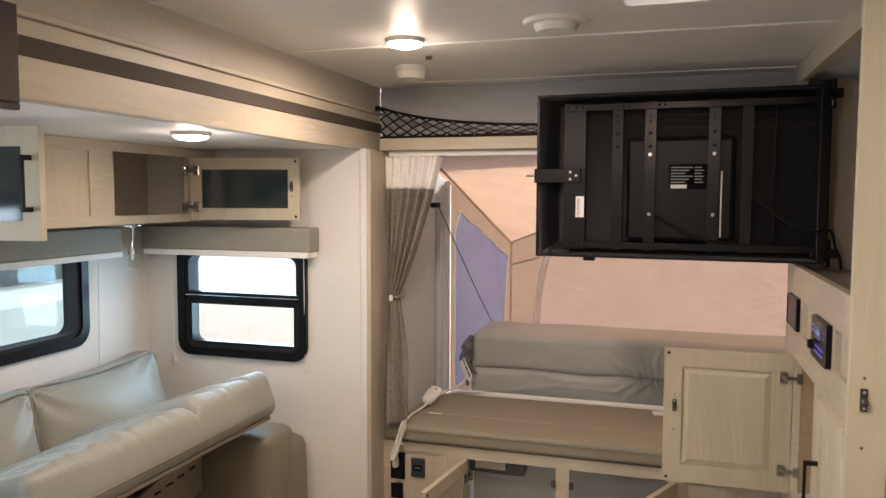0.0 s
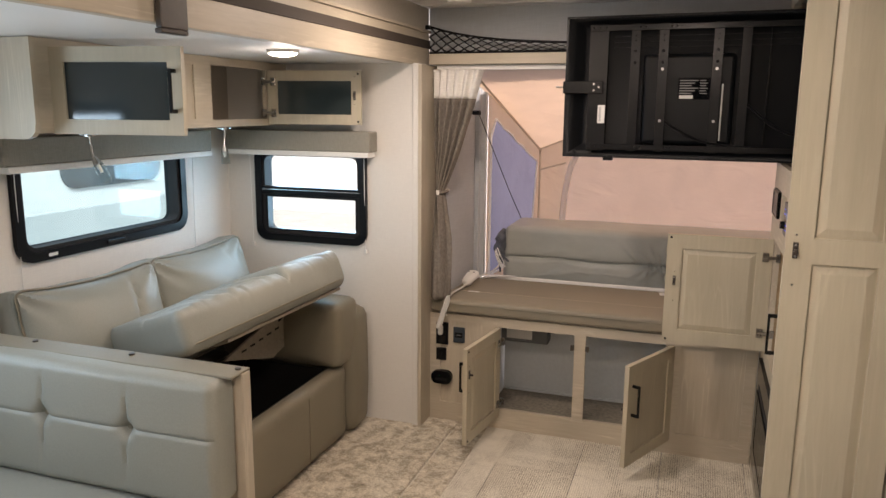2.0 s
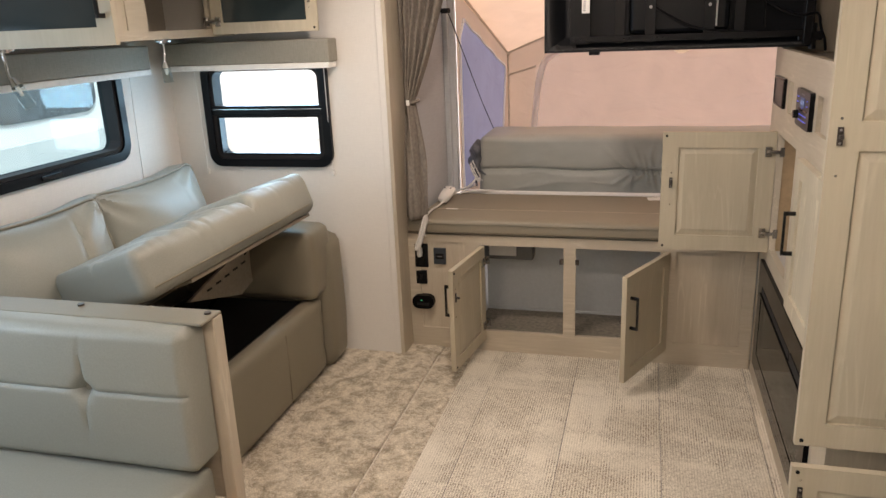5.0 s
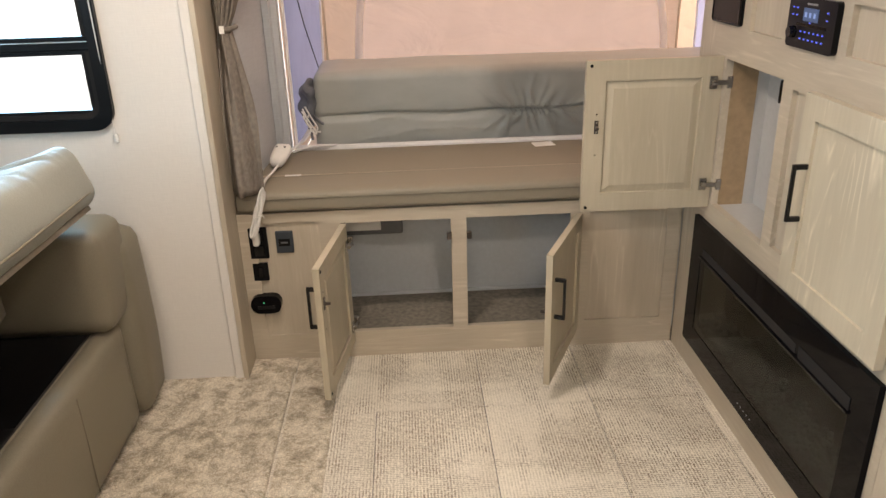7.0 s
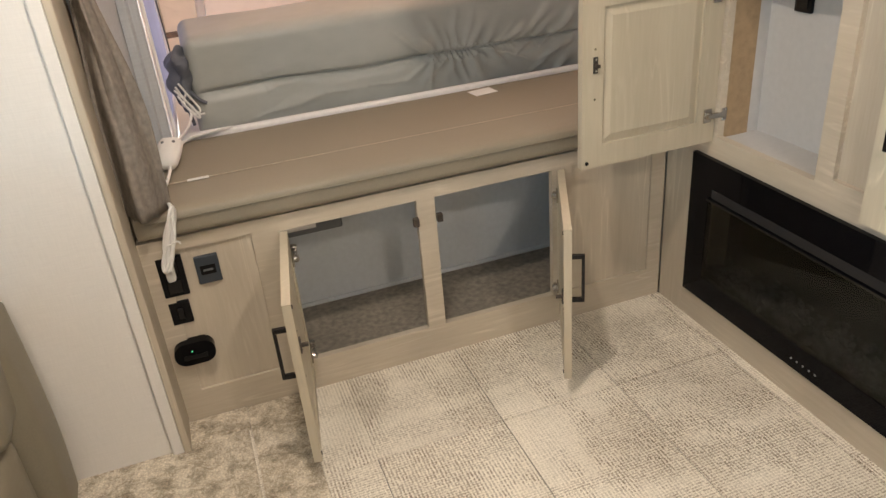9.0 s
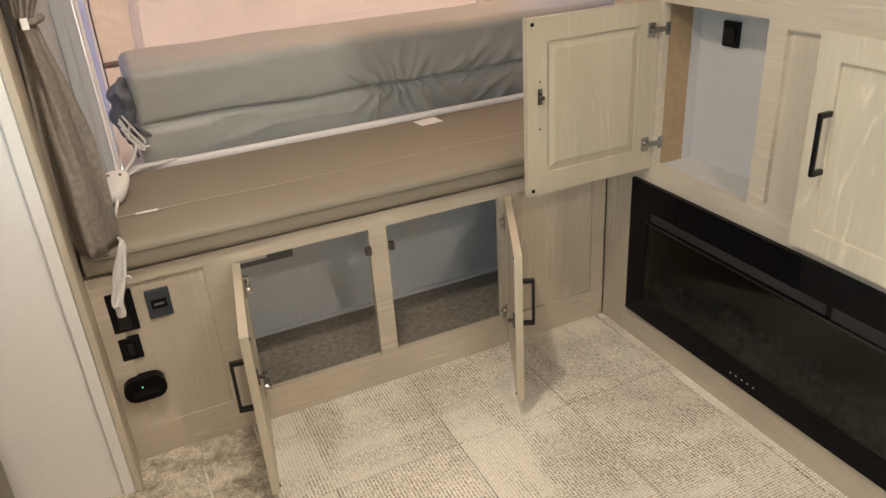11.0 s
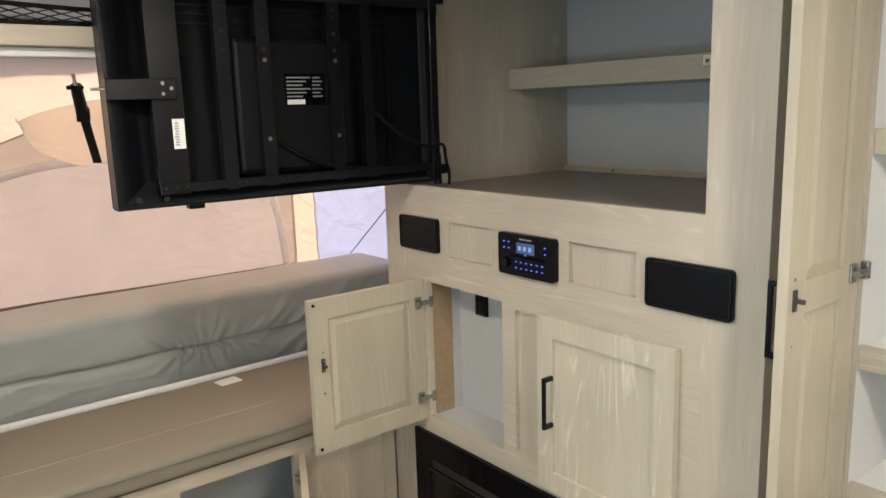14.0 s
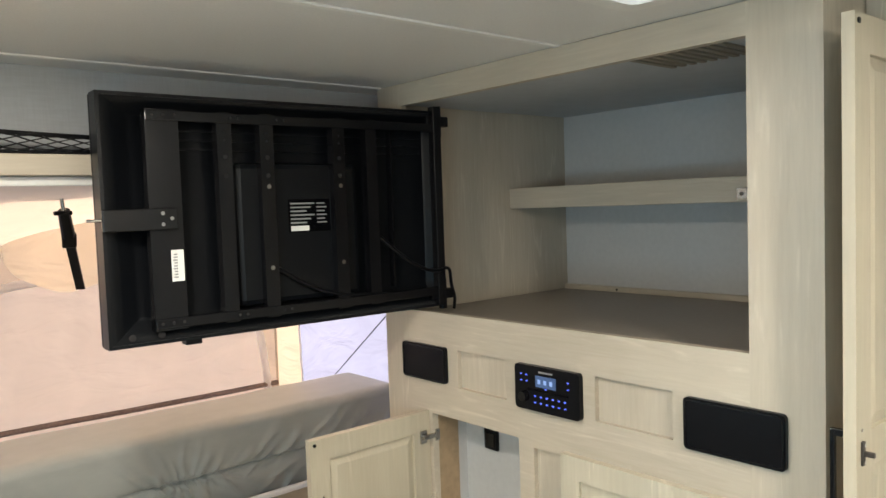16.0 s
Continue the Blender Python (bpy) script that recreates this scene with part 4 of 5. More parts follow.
tube("stay_cord", [(-0.70, 3.09, 1.52), (-0.735, 3.9, 1.06), (-0.735, 4.52, 0.68)], 0.0025, BLACK, tent, smooth_path=False).matrix_basis = T
tube("stay_cord", [(XR - 0.02, 3.3, 1.50), (XR - 0.02, 4.4, 0.68)], 0.0025, BLACK, tent, smooth_path=False).matrix_basis = T
part("toggle", cyl((-0.72, 3.07, 1.52), (-0.685, 3.06, 1.52), 0.011), BLACK, tent, "black toggle", T)
strap = thing("roof_strap", "black webbing strap hanging in the tent", "strap", pose(-0.215, 3.35, 1.70))
part("hook", cyl((0, 0, 0.006), (0.006, 0.005, -0.05), 0.006), CHROME, strap)
bm = cyl((0.006, 0.005, -0.04), (0.025, 0.05, -0.11), 0.016, 0.018)
part("grip", bm, BLACK, strap)
part("crossbar", box(-0.020, 0.026, -0.004, 0.012, -0.052, -0.040, 0.003), BLACK, strap)
part("buckle", box(-0.019, 0.019, -0.008, 0.008, -0.024, 0.024, 0.004), BLACK, strap, "black side-release buckle", pose(0.030, 0.064, -0.122, 40, 0, -12))
bm = bmesh.new()
pa, pb, wd = Vector((0.022, 0.045, -0.10)), Vector((0.088, 0.20, -0.275)), Vector((0.011, -0.006, 0.0))
up_ = Vector((0.002, 0.004, 0.0))
vv = [bm.verts.new(p + s * wd + q * up_) for p in (pa, pb) for q in (-1, 1) for s in (-1, 1)]
bmesh.ops.convex_hull(bm, input=vv)
part("webbing", bm, BLACK, strap)

# ---- entertainment centre ----
ec = thing("entertainment_cabinet", "pale greige wood media cabinet with open television bay", "cabinet", pose(1.0, 2.35, 0))
E = pose(-1.0, -2.35, 0)
Y0, Y1 = 1.69, 2.998
holes = [(1.83, 2.885, 1.335, 1.935), (2.485, 2.672, 1.13, 1.237), (1.998, 2.20, 1.13, 1.235), (2.445, 2.79, 0.60, 1.04), (2.30, 2.395, 0.62, 1.025), (1.90, 2.27, 0.585, 1.02), (1.87, 2.85, 0.11, 0.53)]
part("face_frame", plate(1.8301, 2.8849, 0.0, 1.998, holes, 0.60, 0.622, "x"), WOOD_Y, ec, m=E)
part("stile", plate(Y0, 1.83, 0.0, 1.998, [(1.8285, 1.83, 0.11, 0.53)], 0.60, 0.622, "x"), WOOD, ec, "vertical-grained wood stile", E)
part("stile", box(0.60, 0.622, 2.885, Y1, 0, 1.998), WOOD, ec, "vertical-grained wood stile", E)
for h in holes[1:3] + [holes[4]]:
    part("panel", box(0.614, 0.6215, h[0] - 0.01, h[1] + 0.01, h[2] - 0.01, h[3] + 0.01), WOOD, ec, m=E)
part("side_panel", box(0.622, 1.44, Y0, Y0 + 0.02, 0, 1.998), WOOD, ec, m=E)
part("far_side", box(0.622, 1.44, Y1 - 0.04, Y1 - 0.02, 0, 1.998), WOOD, ec, m=E)
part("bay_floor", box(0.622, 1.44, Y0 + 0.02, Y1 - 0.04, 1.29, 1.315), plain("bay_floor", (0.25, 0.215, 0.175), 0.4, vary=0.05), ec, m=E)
part("bay_side", box(0.622, 1.42, 1.81, 1.822, 1.315, 1.95), WOOD, ec, m=E)
part("bay_top", box(0.622, 1.44, Y0 + 0.02, Y1 - 0.04, 1.95, 1.965), GREYWALL, ec, m=E)
part("bay_back", box(1.42, 1.432, Y0 + 0.02, Y1 - 0.04, 0.55, 1.95), BLUEWALL, ec, "pale grey back board", m=E)
for k in range(9):
    part("grille_slat", box(0.67, 0.84, 1.915 + 0.026 * k, 1.929 + 0.026 * k, 1.9445, 1.9495, 0.001), BENCH, ec, "brown-grey vent slat", E)
part("cleat", box(1.40, 1.419, 1.822, Y1 - 0.04, 1.315, 1.333, 0.002), WOOD_Y, ec, m=E)
part("shelf", box(1.12, 1.419, 1.822, Y1 - 0.04, 1.620, 1.690, 0.003), WOOD_Y, ec, "thick wood shelf", m=E)
lp = part("latch_plate", box(0.630, 0.633, 1.8225, 1.868, 1.630, 1.652, 0.001), CHROME, ec, m=E)
part("catch", box(0.6235, 0.6295, 1.8225, 1.840, 1.625, 1.665, 0.002), BLACK, lp, "black plastic catch")
part("screw", cyl((0.6285, 1.857, 1.641), (0.630, 1.857, 1.641), 0.004, n=10), BRONZE, lp)
for y in (2.02, 2.72):
    part("cleat_screw", cyl((1.397, y, 1.324), (1.400, y, 1.324), 0.004, n=8), BRONZE, ec, m=E)
part("top_bracket", box(0.63, 0.70, 2.93, 2.954, 1.905, 1.925, 0.001), NICKEL, ec, "small steel angle bracket", m=E)
for x in (0.645, 0.675):
    part("bracket_screw", cyl((x, 2.928, 1.915), (x, 2.93, 1.915), 0.004, n=8), BRONZE, ec, m=E)
part("cubby_floor", box(0.622, 0.735, 2.43, 2.82, 0.575, 0.595), BLUEWALL, ec, m=E)
part("cubby_back", box(0.735, 0.745, 2.41, 2.82, 0.575, 1.09), BLUEWALL, ec, "pale grey back board", m=E)
part("cubby_side", box(0.6225, 0.70, 2.792, 2.805, 0.595, 1.09), TAN, ec, "raw tan board edge", m=E)
part("cubby_side", box(0.70, 0.735, 2.794, 2.805, 0.595, 1.09), BLUEWALL, ec, m=E)
part("cubby_side", box(0.6225, 0.735, 2.415, 2.427, 0.595, 1.09), BLUEWALL, ec, m=E)
part("strike", box(0.602, 0.615, 2.440, 2.447, 0.80, 0.825, 0.001), BRONZE, ec, m=E)
door("door", ec, E @ pose(0.598, 2.822, 0.587, 0, 0, 180), 0.40, 0.458, None, (0.075, 0.385), (0.365, 0.265), rail=0.058)
door("door", ec, E @ pose(0.579, 1.878, 1.04, 180, 0, 90), 0.413, 0.475, (0.36, 0.222), (), None, False, rail=0.055, handle_len=0.138, wood_mat=WOOD_FIGURED)
sw = thing("cubby_outlet", "small black outlet on the cubby back board", "outlet", pose(0.732, 2.68, 0.955))
part("plate", box(-0.008, 0.003, -0.027, 0.027, -0.03, 0.035, 0.003), BLACK, sw)
part("socket", box(-0.011, -0.008, -0.018, 0.018, -0.02, 0.02, 0.002), BLACKM, sw)

def speaker(y0, y1, z0, z1):
    t = thing("speaker", "black flush speaker grille in the media cabinet", "speaker", pose(0.6, (y0 + y1) / 2, (z0 + z1) / 2), "cabinet speakers")
    part("grille", slab(rounded_rect(y1 - y0, z1 - z0, 0.01), -0.003, 0.010, pose(0, 0, 0, 90, 0, -90)), BLACK, t)
    part("grille_rim", slab(rounded_rect(y1 - y0 - 0.006, z1 - z0 - 0.006, 0.008), 0.010, 0.0125, pose(0, 0, 0, 90, 0, -90), rounded_rect(y1 - y0 - 0.014, z1 - z0 - 0.014, 0.006)), BLACKM, t)


speaker(2.713, 2.908, 1.136, 1.24)
speaker(1.757, 1.968, 1.123, 1.231)
rd = thing("radio", "black wall-mounted stereo with lit blue display", "radio", pose(0.6, 2.337, 1.181))
R = pose(0, 0, 0, 90, 0, -90)
part("faceplate", slab(rounded_rect(0.206, 0.112, 0.010), -0.003, 0.014, R), BLACK, rd)
part("display", box(-0.032, 0.032, 0.006, 0.034, 0.014, 0.0155), SCREEN, rd, "lit blue display", R)
part("disc_slot", box(-0.06, 0.07, -0.006, 0.000, 0.014, 0.0148), BLACKG, rd, m=R)
part("knob", cyl((-0.068, -0.022, 0.014), (-0.068, -0.022, 0.028), 0.014, 0.012), BLACKM, rd, m=R)
for i, (a, b) in enumerate([(-0.08, 0.032), (-0.062, 0.032), (-0.08, 0.016), (-0.062, 0.016), (0.07, 0.03), (0.07, 0.014), (0.0, 0.003)] + [(-0.035 + 0.019 * k, -0.018) for k in range(6)] + [(-0.035 + 0.019 * k, -0.034) for k in range(6)]):
    part("button", box(a - 0.0026, a + 0.0026, b - 0.0015, b + 0.0015, 0.014, 0.0158), BLUELED, rd, m=R)
part("maker_mark", box(-0.022, 0.022, 0.041, 0.045, 0.014, 0.0146), INK, rd, m=R)
for k in range(3):
    part("readout", box(-0.025 + 0.019 * k, -0.016 + 0.019 * k, 0.014, 0.025, 0.0155, 0.0158), glowing("readout", (0.20, 0.30, 0.55), 0.3) if k == 0 else bpy.data.materials["readout"], rd, m=R)

# fireplace
fp = thing("electric_fireplace", "black glass built-in electric fireplace, switched off", "fireplace", pose(0.6, 2.36, 0.32))
part("glass_front", plate(-0.503, 0.503, -0.221, 0.221, [(-0.425, 0.425, -0.150, 0.100)], -0.014, 0.004, "x"), BLACKG, fp, "glossy black glass front")
part("firebox", box(0.10, 0.105, -0.46, 0.46, -0.19, 0.19), BLACK, fp)
part("fire_floor", box(0.0, 0.10, -0.46, 0.46, -0.19, -0.165), BLACK, fp)
bm = bmesh.new()
rng = random.Random(4)
for k in range(620):
    r = rng.uniform(0.005, 0.010)
    gx, gy = rng.uniform(0.012, 0.09), rng.uniform(-0.44, 0.44)
    heap = 0.03 + 0.5 * gx + 0.022 * noise.noise((gy * 6, gx * 8, 1.0))
    m4 = pose(gx, gy, -0.165 + r * 0.5 + rng.uniform(0.3, 1.0) * heap, rng.uniform(0, 90), rng.uniform(0, 90), 0)
    bmesh.ops.create_icosphere(bm, subdivisions=1, radius=r, matrix=m4 @ Matrix.Diagonal((1, 1.3, 0.8, 1)))
tagged(part("crystals", bm, plain("crystals", (0.17, 0.175, 0.17), 0.4, vary=0.3, scale=40), fp, "loose grey glass crystals"), kind="stuff")
part("fire_pane", box(-0.0125, -0.0095, -0.4255, 0.4255, -0.1505, 0.1005), FIREGLASS, fp, "dark tinted pane")
part("vent_slot", box(-0.0150, -0.014, -0.19, 0.41, 0.112, 0.138, 0.0004), DARK, fp)
part("vent_slot", box(-0.0160, -0.014, -0.425, -0.205, 0.110, 0.142, 0.0006), DARK, fp)
part("vent_lip", box(-0.021, -0.014, -0.425, 0.425, 0.1015, 0.109, 0.0015), BLACKM, fp)
for k in range(5):
    part("touch_mark", box(-0.0156, -0.014, -0.03 + k * 0.02, -0.026 + k * 0.02, -0.196, -0.192), INK, fp)

# television on its swing-out bracket, back side to the room
tv = thing("television", "black flat television swung out, showing its back", "television", pose(0.69, 2.83, 1.343, 0, 0, -2.6))
TV = pose(-0.948, 0, 0)
W, H = 0.945, 0.572
part("bezel", box(0, W, 0.036, 0.052, 0, H, 0.004), BLACK, tv, m=TV)
part("screen", box(0.012, W - 0.012, 0.052, 0.054, 0.014, H - 0.012), BLACKG, tv, m=TV)
bm = bmesh.new()
dish = []
for f, depth in ((0.0, -0.012), (0.12, -0.010), (0.45, 0.006), (0.8, 0.024), (1.0, 0.032)):
    ring_ = ((0.004 + 0.081 * f, 0.004 + 0.058 * f), (W - 0.004 - 0.03 * f, 0.004 + 0.058 * f), (W - 0.004 - 0.03 * f, H - 0.004 - 0.041 * f), (0.004 + 0.081 * f, H - 0.004 - 0.041 * f))
    dish.append([bm.verts.new((a, depth, b)) for a, b in ring_])
for va, vb_ in zip(dish, dish[1:]):
    for i in range(4):
        bm.faces.new([va[i], va[(i + 1) % 4], vb_[(i + 1) % 4], vb_[i]])
bm.faces.new(dish[-1])
part("back_shell", bm, SHELL, tv, "dished black back shell", TV, True)
for z in (0.448, 0.470, 0.492):
    part("shell_rib", box(0.19, 0.90, 0.026, 0.032, z, z + 0.004, 0.001), SHELL, tv, m=TV)
rim = plate(0, W, 0, H, [(0.008, W - 0.008, 0.008, H - 0.008)], -0.014, 0.036, "y")
part("rim", rim, SHELL, tv, m=TV)
part("electronics_cover", box(0.315, 0.667, 0.002, 0.034, 0.06, 0.419, 0.016), SHELL, tv, m=TV)
def rail(x, w, y=-0.022, holes=()):
    u_shape = [(x, y), (x + w, y), (x + w, y + 0.03), (x + w - 0.003, y + 0.03), (x + w - 0.003, y + 0.004), (x + 0.003, y + 0.004), (x + 0.003, y + 0.03), (x, y + 0.03)]
    bm = slab(u_shape, 0.03, H - 0.035)
    o = part("rail", bm, BLACKM, tv, "black steel mounting rail", TV)
    for z in holes:
        part("screw", cyl((x + w / 2, y - 0.003, z), (x + w / 2, y, z), 0.006, n=10), CHROME, o)
rail(0.10, 0.075)
rail(0.266, 0.036)
rail(0.375, 0.036, holes=(0.155, 0.358))
rail(0.58, 0.036, holes=(0.155, 0.358))
rail(0.683, 0.034)
for x in (0.284, 0.393, 0.598):
    for z in (0.385, 0.43, 0.47, 0.49):
        part("keyhole", cyl((x, -0.0235, z), (x, -0.022, z), 0.006 if z < 0.45 else 0.003, n=10), DARK, tv, m=TV)
part("ridge", box(0.784, 0.788, 0.010, 0.032, 0.07, H - 0.06), BLACKM, tv, m=TV)
for z in (0.034, H - 0.062):
    part("crossbar", box(0.10, W - 0.01, -0.026, 0.0, z, z + 0.024, 0.002), BLACKM, tv, "black steel crossbar", TV)
    for k in range(7):
        part("slot", cyl(((0.115, 0.14, 0.165, 0.30, 0.32, 0.42, 0.44)[k], -0.0275, z + 0.013), ((0.115, 0.14, 0.165, 0.30, 0.32, 0.42, 0.44)[k], -0.026, z + 0.013), 0.004, n=8), DARK, tv, m=TV)
o = part("latch_bracket", box(-0.004, 0.16, -0.036, -0.0225, 0.262, 0.312, 0.003), BLACKM, tv, "black latch bracket with steel pin", TV)
part("pin", cyl((-0.035, -0.028, 0.288), (0.0, -0.028, 0.288), 0.0035), CHROME, o)
for a, b in ((0.125, 0.275), (0.125, 0.30), (0.145, 0.288)):
    part("screw", cyl((a, -0.038, b), (a, -0.036, b), 0.0045, n=10), CHROME, o)
part("sticker", box(0.143, 0.172, -0.0235, -0.022, 0.142, 0.215), PAPER, tv, "white barcode sticker", TV)
for k in range(9):
    part("print_line", box(0.147 + 0.001 * (k % 3), 0.157, -0.0242, -0.0235, 0.150 + 0.0066 * k, 0.1535 + 0.0066 * k), INK, tv, m=TV)
lb = part("rating_label", box(0.455, 0.577, 0.002, 0.0045, 0.240, 0.325), BLACKG, tv, "black rating label with small print", TV)
for k in range(6):
    part("print_line", box(0.461, 0.507 + 0.012 * (k % 3), 0.0014, 0.002, 0.262 + k * 0.010, 0.266 + k * 0.010), INK, lb)
    part("print_line", box(0.537, 0.567 - 0.006 * (k % 2), 0.0014, 0.002, 0.262 + k * 0.010, 0.2655 + k * 0.010), INK, lb)
part("print_line", box(0.461, 0.513, 0.0014, 0.002, 0.243, 0.256), PAPER, lb, "white barcode strip")
part("port_panel", box(0.620, 0.626, -0.004, 0.004, 0.08, 0.30), CHROME, tv, m=TV)
for z in (0.02, H - 0.045):
    h = part("hinge", cyl((W, -0.004, z - 0.03), (W, -0.004, z + 0.06), 0.012), BLACKM, tv, "black pivot hinge", TV)
    part("hinge_arm", box(W - 0.05, W + 0.03, -0.02, 0.0, z, z + 0.03, 0.003), BLACKM, tv, m=TV)
tube("cable", [[(0.40, -0.012, 0.16), (0.50, -0.02, 0.09), (0.62, -0.02, 0.06), (0.80, -0.02, 0.05)], [(0.72, -0.01, 0.22), (0.80, -0.03, 0.14), (0.90, -0.035, 0.10), (0.955, -0.03, 0.12), (0.965, -0.02, 0.06), (0.985, -0.015, 0.02), (0.99, 0.0, -0.015)]], 0.005, BLACK, tv, "black cable").matrix_basis = TV
for a in (0.05, 0.115):
    part("foot_hole", cyl((a, -0.0155, 0.022), (a, -0.014, 0.022), 0.008), DARK, tv, m=TV)
part("pivot_post", box(W - 0.034, W - 0.006, -0.030, -0.004, 0.006, H + 0.012, 0.003), BLACKM, tv, "black steel pivot post", TV)
part("foot_tab", box(0.17, 0.21, -0.012, 0.02, -0.012, 0.002, 0.003), BLACK, tv, m=TV)

# ---- pantry beside the media cabinet ----
pn = thing("pantry", "tall pale wood pantry with both doors open", "pantry", pose(1.1, 1.4, 0))
P = pose(-1.1, -1.4, 0)
part("face_frame", plate(1.02, 1.688, 0.0, 1.998, [(1.12, 1.605, 0.46, 1.93), (1.12, 1.605, 0.06, 0.41)], 0.785, 0.805, "x"), WOOD, pn, m=P)
part("side", box(0.805, 1.44, 1.606, 1.62, 0, 1.998), WHITE, pn, "white inner side board", m=P)
part("side", box(0.805, 1.44, 1.02, 1.035, 0, 1.998), WHITE, pn, m=P)
part("back", box(1.42, 1.435, 1.035, 1.606, 0, 1.998), WHITE, pn, m=P)
for z in (0.43, 0.765, 1.065, 1.50):
    part("shelf", box(0.825, 1.42, 1.036, 1.605, z - 0.045, z - 0.005, 0.002), WHITE, pn, "white shelf with wood front edge", m=P)
    part("shelf_edge", box(0.807, 0.824, 1.036, 1.605, z - 0.05, z, 0.002), WOOD_Y, pn, m=P)
door("door", pn, P @ pose(0.778, 1.625, 0.465, 0, 0, 180), 0.27, 1.455, (0.235, 0.70), (0.06, 0.76, 1.40), (0.247, 0.745), handle_len=0.15, rail=0.062, mid=0.745)
door("door", pn, P @ pose(0.778, 1.625, 0.06, 0, 0, 180), 0.27, 0.345, None, (0.06, 0.31), (0.247, 0.27), rail=0.062)

# ---- sofa ----
sofa = thing("sofa", "grey-beige leather sofa with its seat lifted open", "sofa", pose(-1.58, 1.95, 0.006))
S = pose(1.58, -1.95, -0.006)
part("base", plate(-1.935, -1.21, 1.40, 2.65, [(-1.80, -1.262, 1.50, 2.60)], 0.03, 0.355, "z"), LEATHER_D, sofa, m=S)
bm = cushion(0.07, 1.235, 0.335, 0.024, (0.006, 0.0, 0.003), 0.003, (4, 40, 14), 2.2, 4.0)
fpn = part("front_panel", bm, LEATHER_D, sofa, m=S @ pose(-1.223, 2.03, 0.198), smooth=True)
for y in (-0.21, 0.25):
    tube("stitched_seam", [(0.0395, y, -0.15), (0.041, y, 0.0), (0.0395, y, 0.14)], 0.002, LEATHER_D, fpn)
# black boards added over the leather-coloured inner faces and the floor
part("storage_black_side", plate(-1.799, -1.263, 1.501, 2.599, [(-1.79, -1.272, 1.51, 2.59)], 0.03, 0.352, "z"), DARK, sofa, "black boards inside the storage box", S)
part("storage_floor", box(-1.79, -1.27, 1.505, 2.595, 0.02, 0.05), DARK, sofa, "black boards inside the storage box", S)
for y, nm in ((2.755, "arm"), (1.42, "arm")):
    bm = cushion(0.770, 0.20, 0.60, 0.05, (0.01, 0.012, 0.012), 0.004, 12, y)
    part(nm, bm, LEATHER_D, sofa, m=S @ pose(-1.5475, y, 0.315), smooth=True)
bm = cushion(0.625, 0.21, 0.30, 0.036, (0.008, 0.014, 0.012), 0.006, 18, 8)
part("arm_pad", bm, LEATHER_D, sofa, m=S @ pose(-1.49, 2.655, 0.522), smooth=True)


seat_rng = random.Random(23)
PULLS = [(-0.50 + 0.062 * k + seat_rng.uniform(-0.02, 0.02), seat_rng.uniform(-0.18, 0.18), seat_rng.uniform(0.006, 0.012), seat_rng.uniform(0.003, 0.010), seat_rng.uniform(0.12, 0.24)) for k in range(17)]


def seat_shape(p, u):
    """Two-panel seat: a pulled seam across and stitched creases along the front roll."""
    if u.z > -0.5:
        for y0, lean, wide, deep, mid in PULLS:
            d = p.y - y0 - lean * (p.x - 0.05)
            if abs(d) < 0.05:
                p.z -= deep * math.exp(-(d / wide) ** 2) * math.exp(-((p.x - mid) / 0.085) ** 2)
                p.z += 0.6 * deep * math.exp(-((d - 2 * wide) / (1.5 * wide)) ** 2) * math.exp(-((p.x - mid) / 0.085) ** 2)
        if p.y > 0.09:
            p.z += 0.012 * min(1.0, (p.y - 0.09) / 0.05) * max(0.0, u.z)
        p.z -= 0.026 * math.exp(-((p.y - 0.09) / 0.013) ** 2) * max(0.0, u.z)
        p.z += 0.007 * math.sin(p.y * 58 + 4 * noise.noise((p.y * 7, 0, 0))) * math.exp(-((p.x - 0.17) / 0.09) ** 2)
        p.z -= 0.010 * math.exp(-((p.x - 0.05) / 0.007) ** 2) * max(0.0, u.z)
        p.z += 0.006 * noise.noise((p.x * 6, p.y * 5, 3.0))
        w = math.sin(p.y * 115 + 70 * p.x + 5 * noise.noise((p.y * 9, p.x * 5, 0)))
        p.z += 0.0035 * abs(w) * math.exp(-((p.x - 0.19) / 0.07) ** 2) * (0.4 + noise.noise((p.y * 4, 1, 1)))
    if p.y < 0:
        p.y *= 1 - 0.42 * (0.29 - p.x) / 0.58
    return p


bm = cushion(0.58, 1.08, 0.150, 0.040, (0.012, 0.004, 0.012), 0.004, (60, 160, 14), 5.0, 7, seat_shape)
seat_m = S @ pose(-1.14, 2.03, 0.775, 0, -20, -1) @ pose(-0.29, 0, 0.078)
seat = part("seat", bm, LEATHER, sofa, "lifted leather seat cushion", seat_m, True)
part("seat_board", box(-0.28, 0.25, -0.30, 0.52, -0.092, -0.079, 0.003), plain("backing", (0.31, 0.27, 0.21), 0.8, grain=0.1, vary=0.1), seat, "cream upholstery backing")
for k in range(7):
    part("staple", box(-0.22 + 0.065 * k, -0.195 + 0.065 * k, 0.44, 0.449, -0.0945, -0.092), DARK, seat)
    part("staple", box(-0.22 + 0.065 * k, -0.195 + 0.065 * k, 0.30, 0.309, -0.0945, -0.092), DARK, seat)
tube("piping", [[(0.2885, -0.50, -0.045), (0.2985, -0.2, -0.045), (0.299, 0.0, -0.045), (0.2985, 0.2, -0.045), (0.2885, 0.50, -0.045)]], 0.003, LEATHER_D, seat)
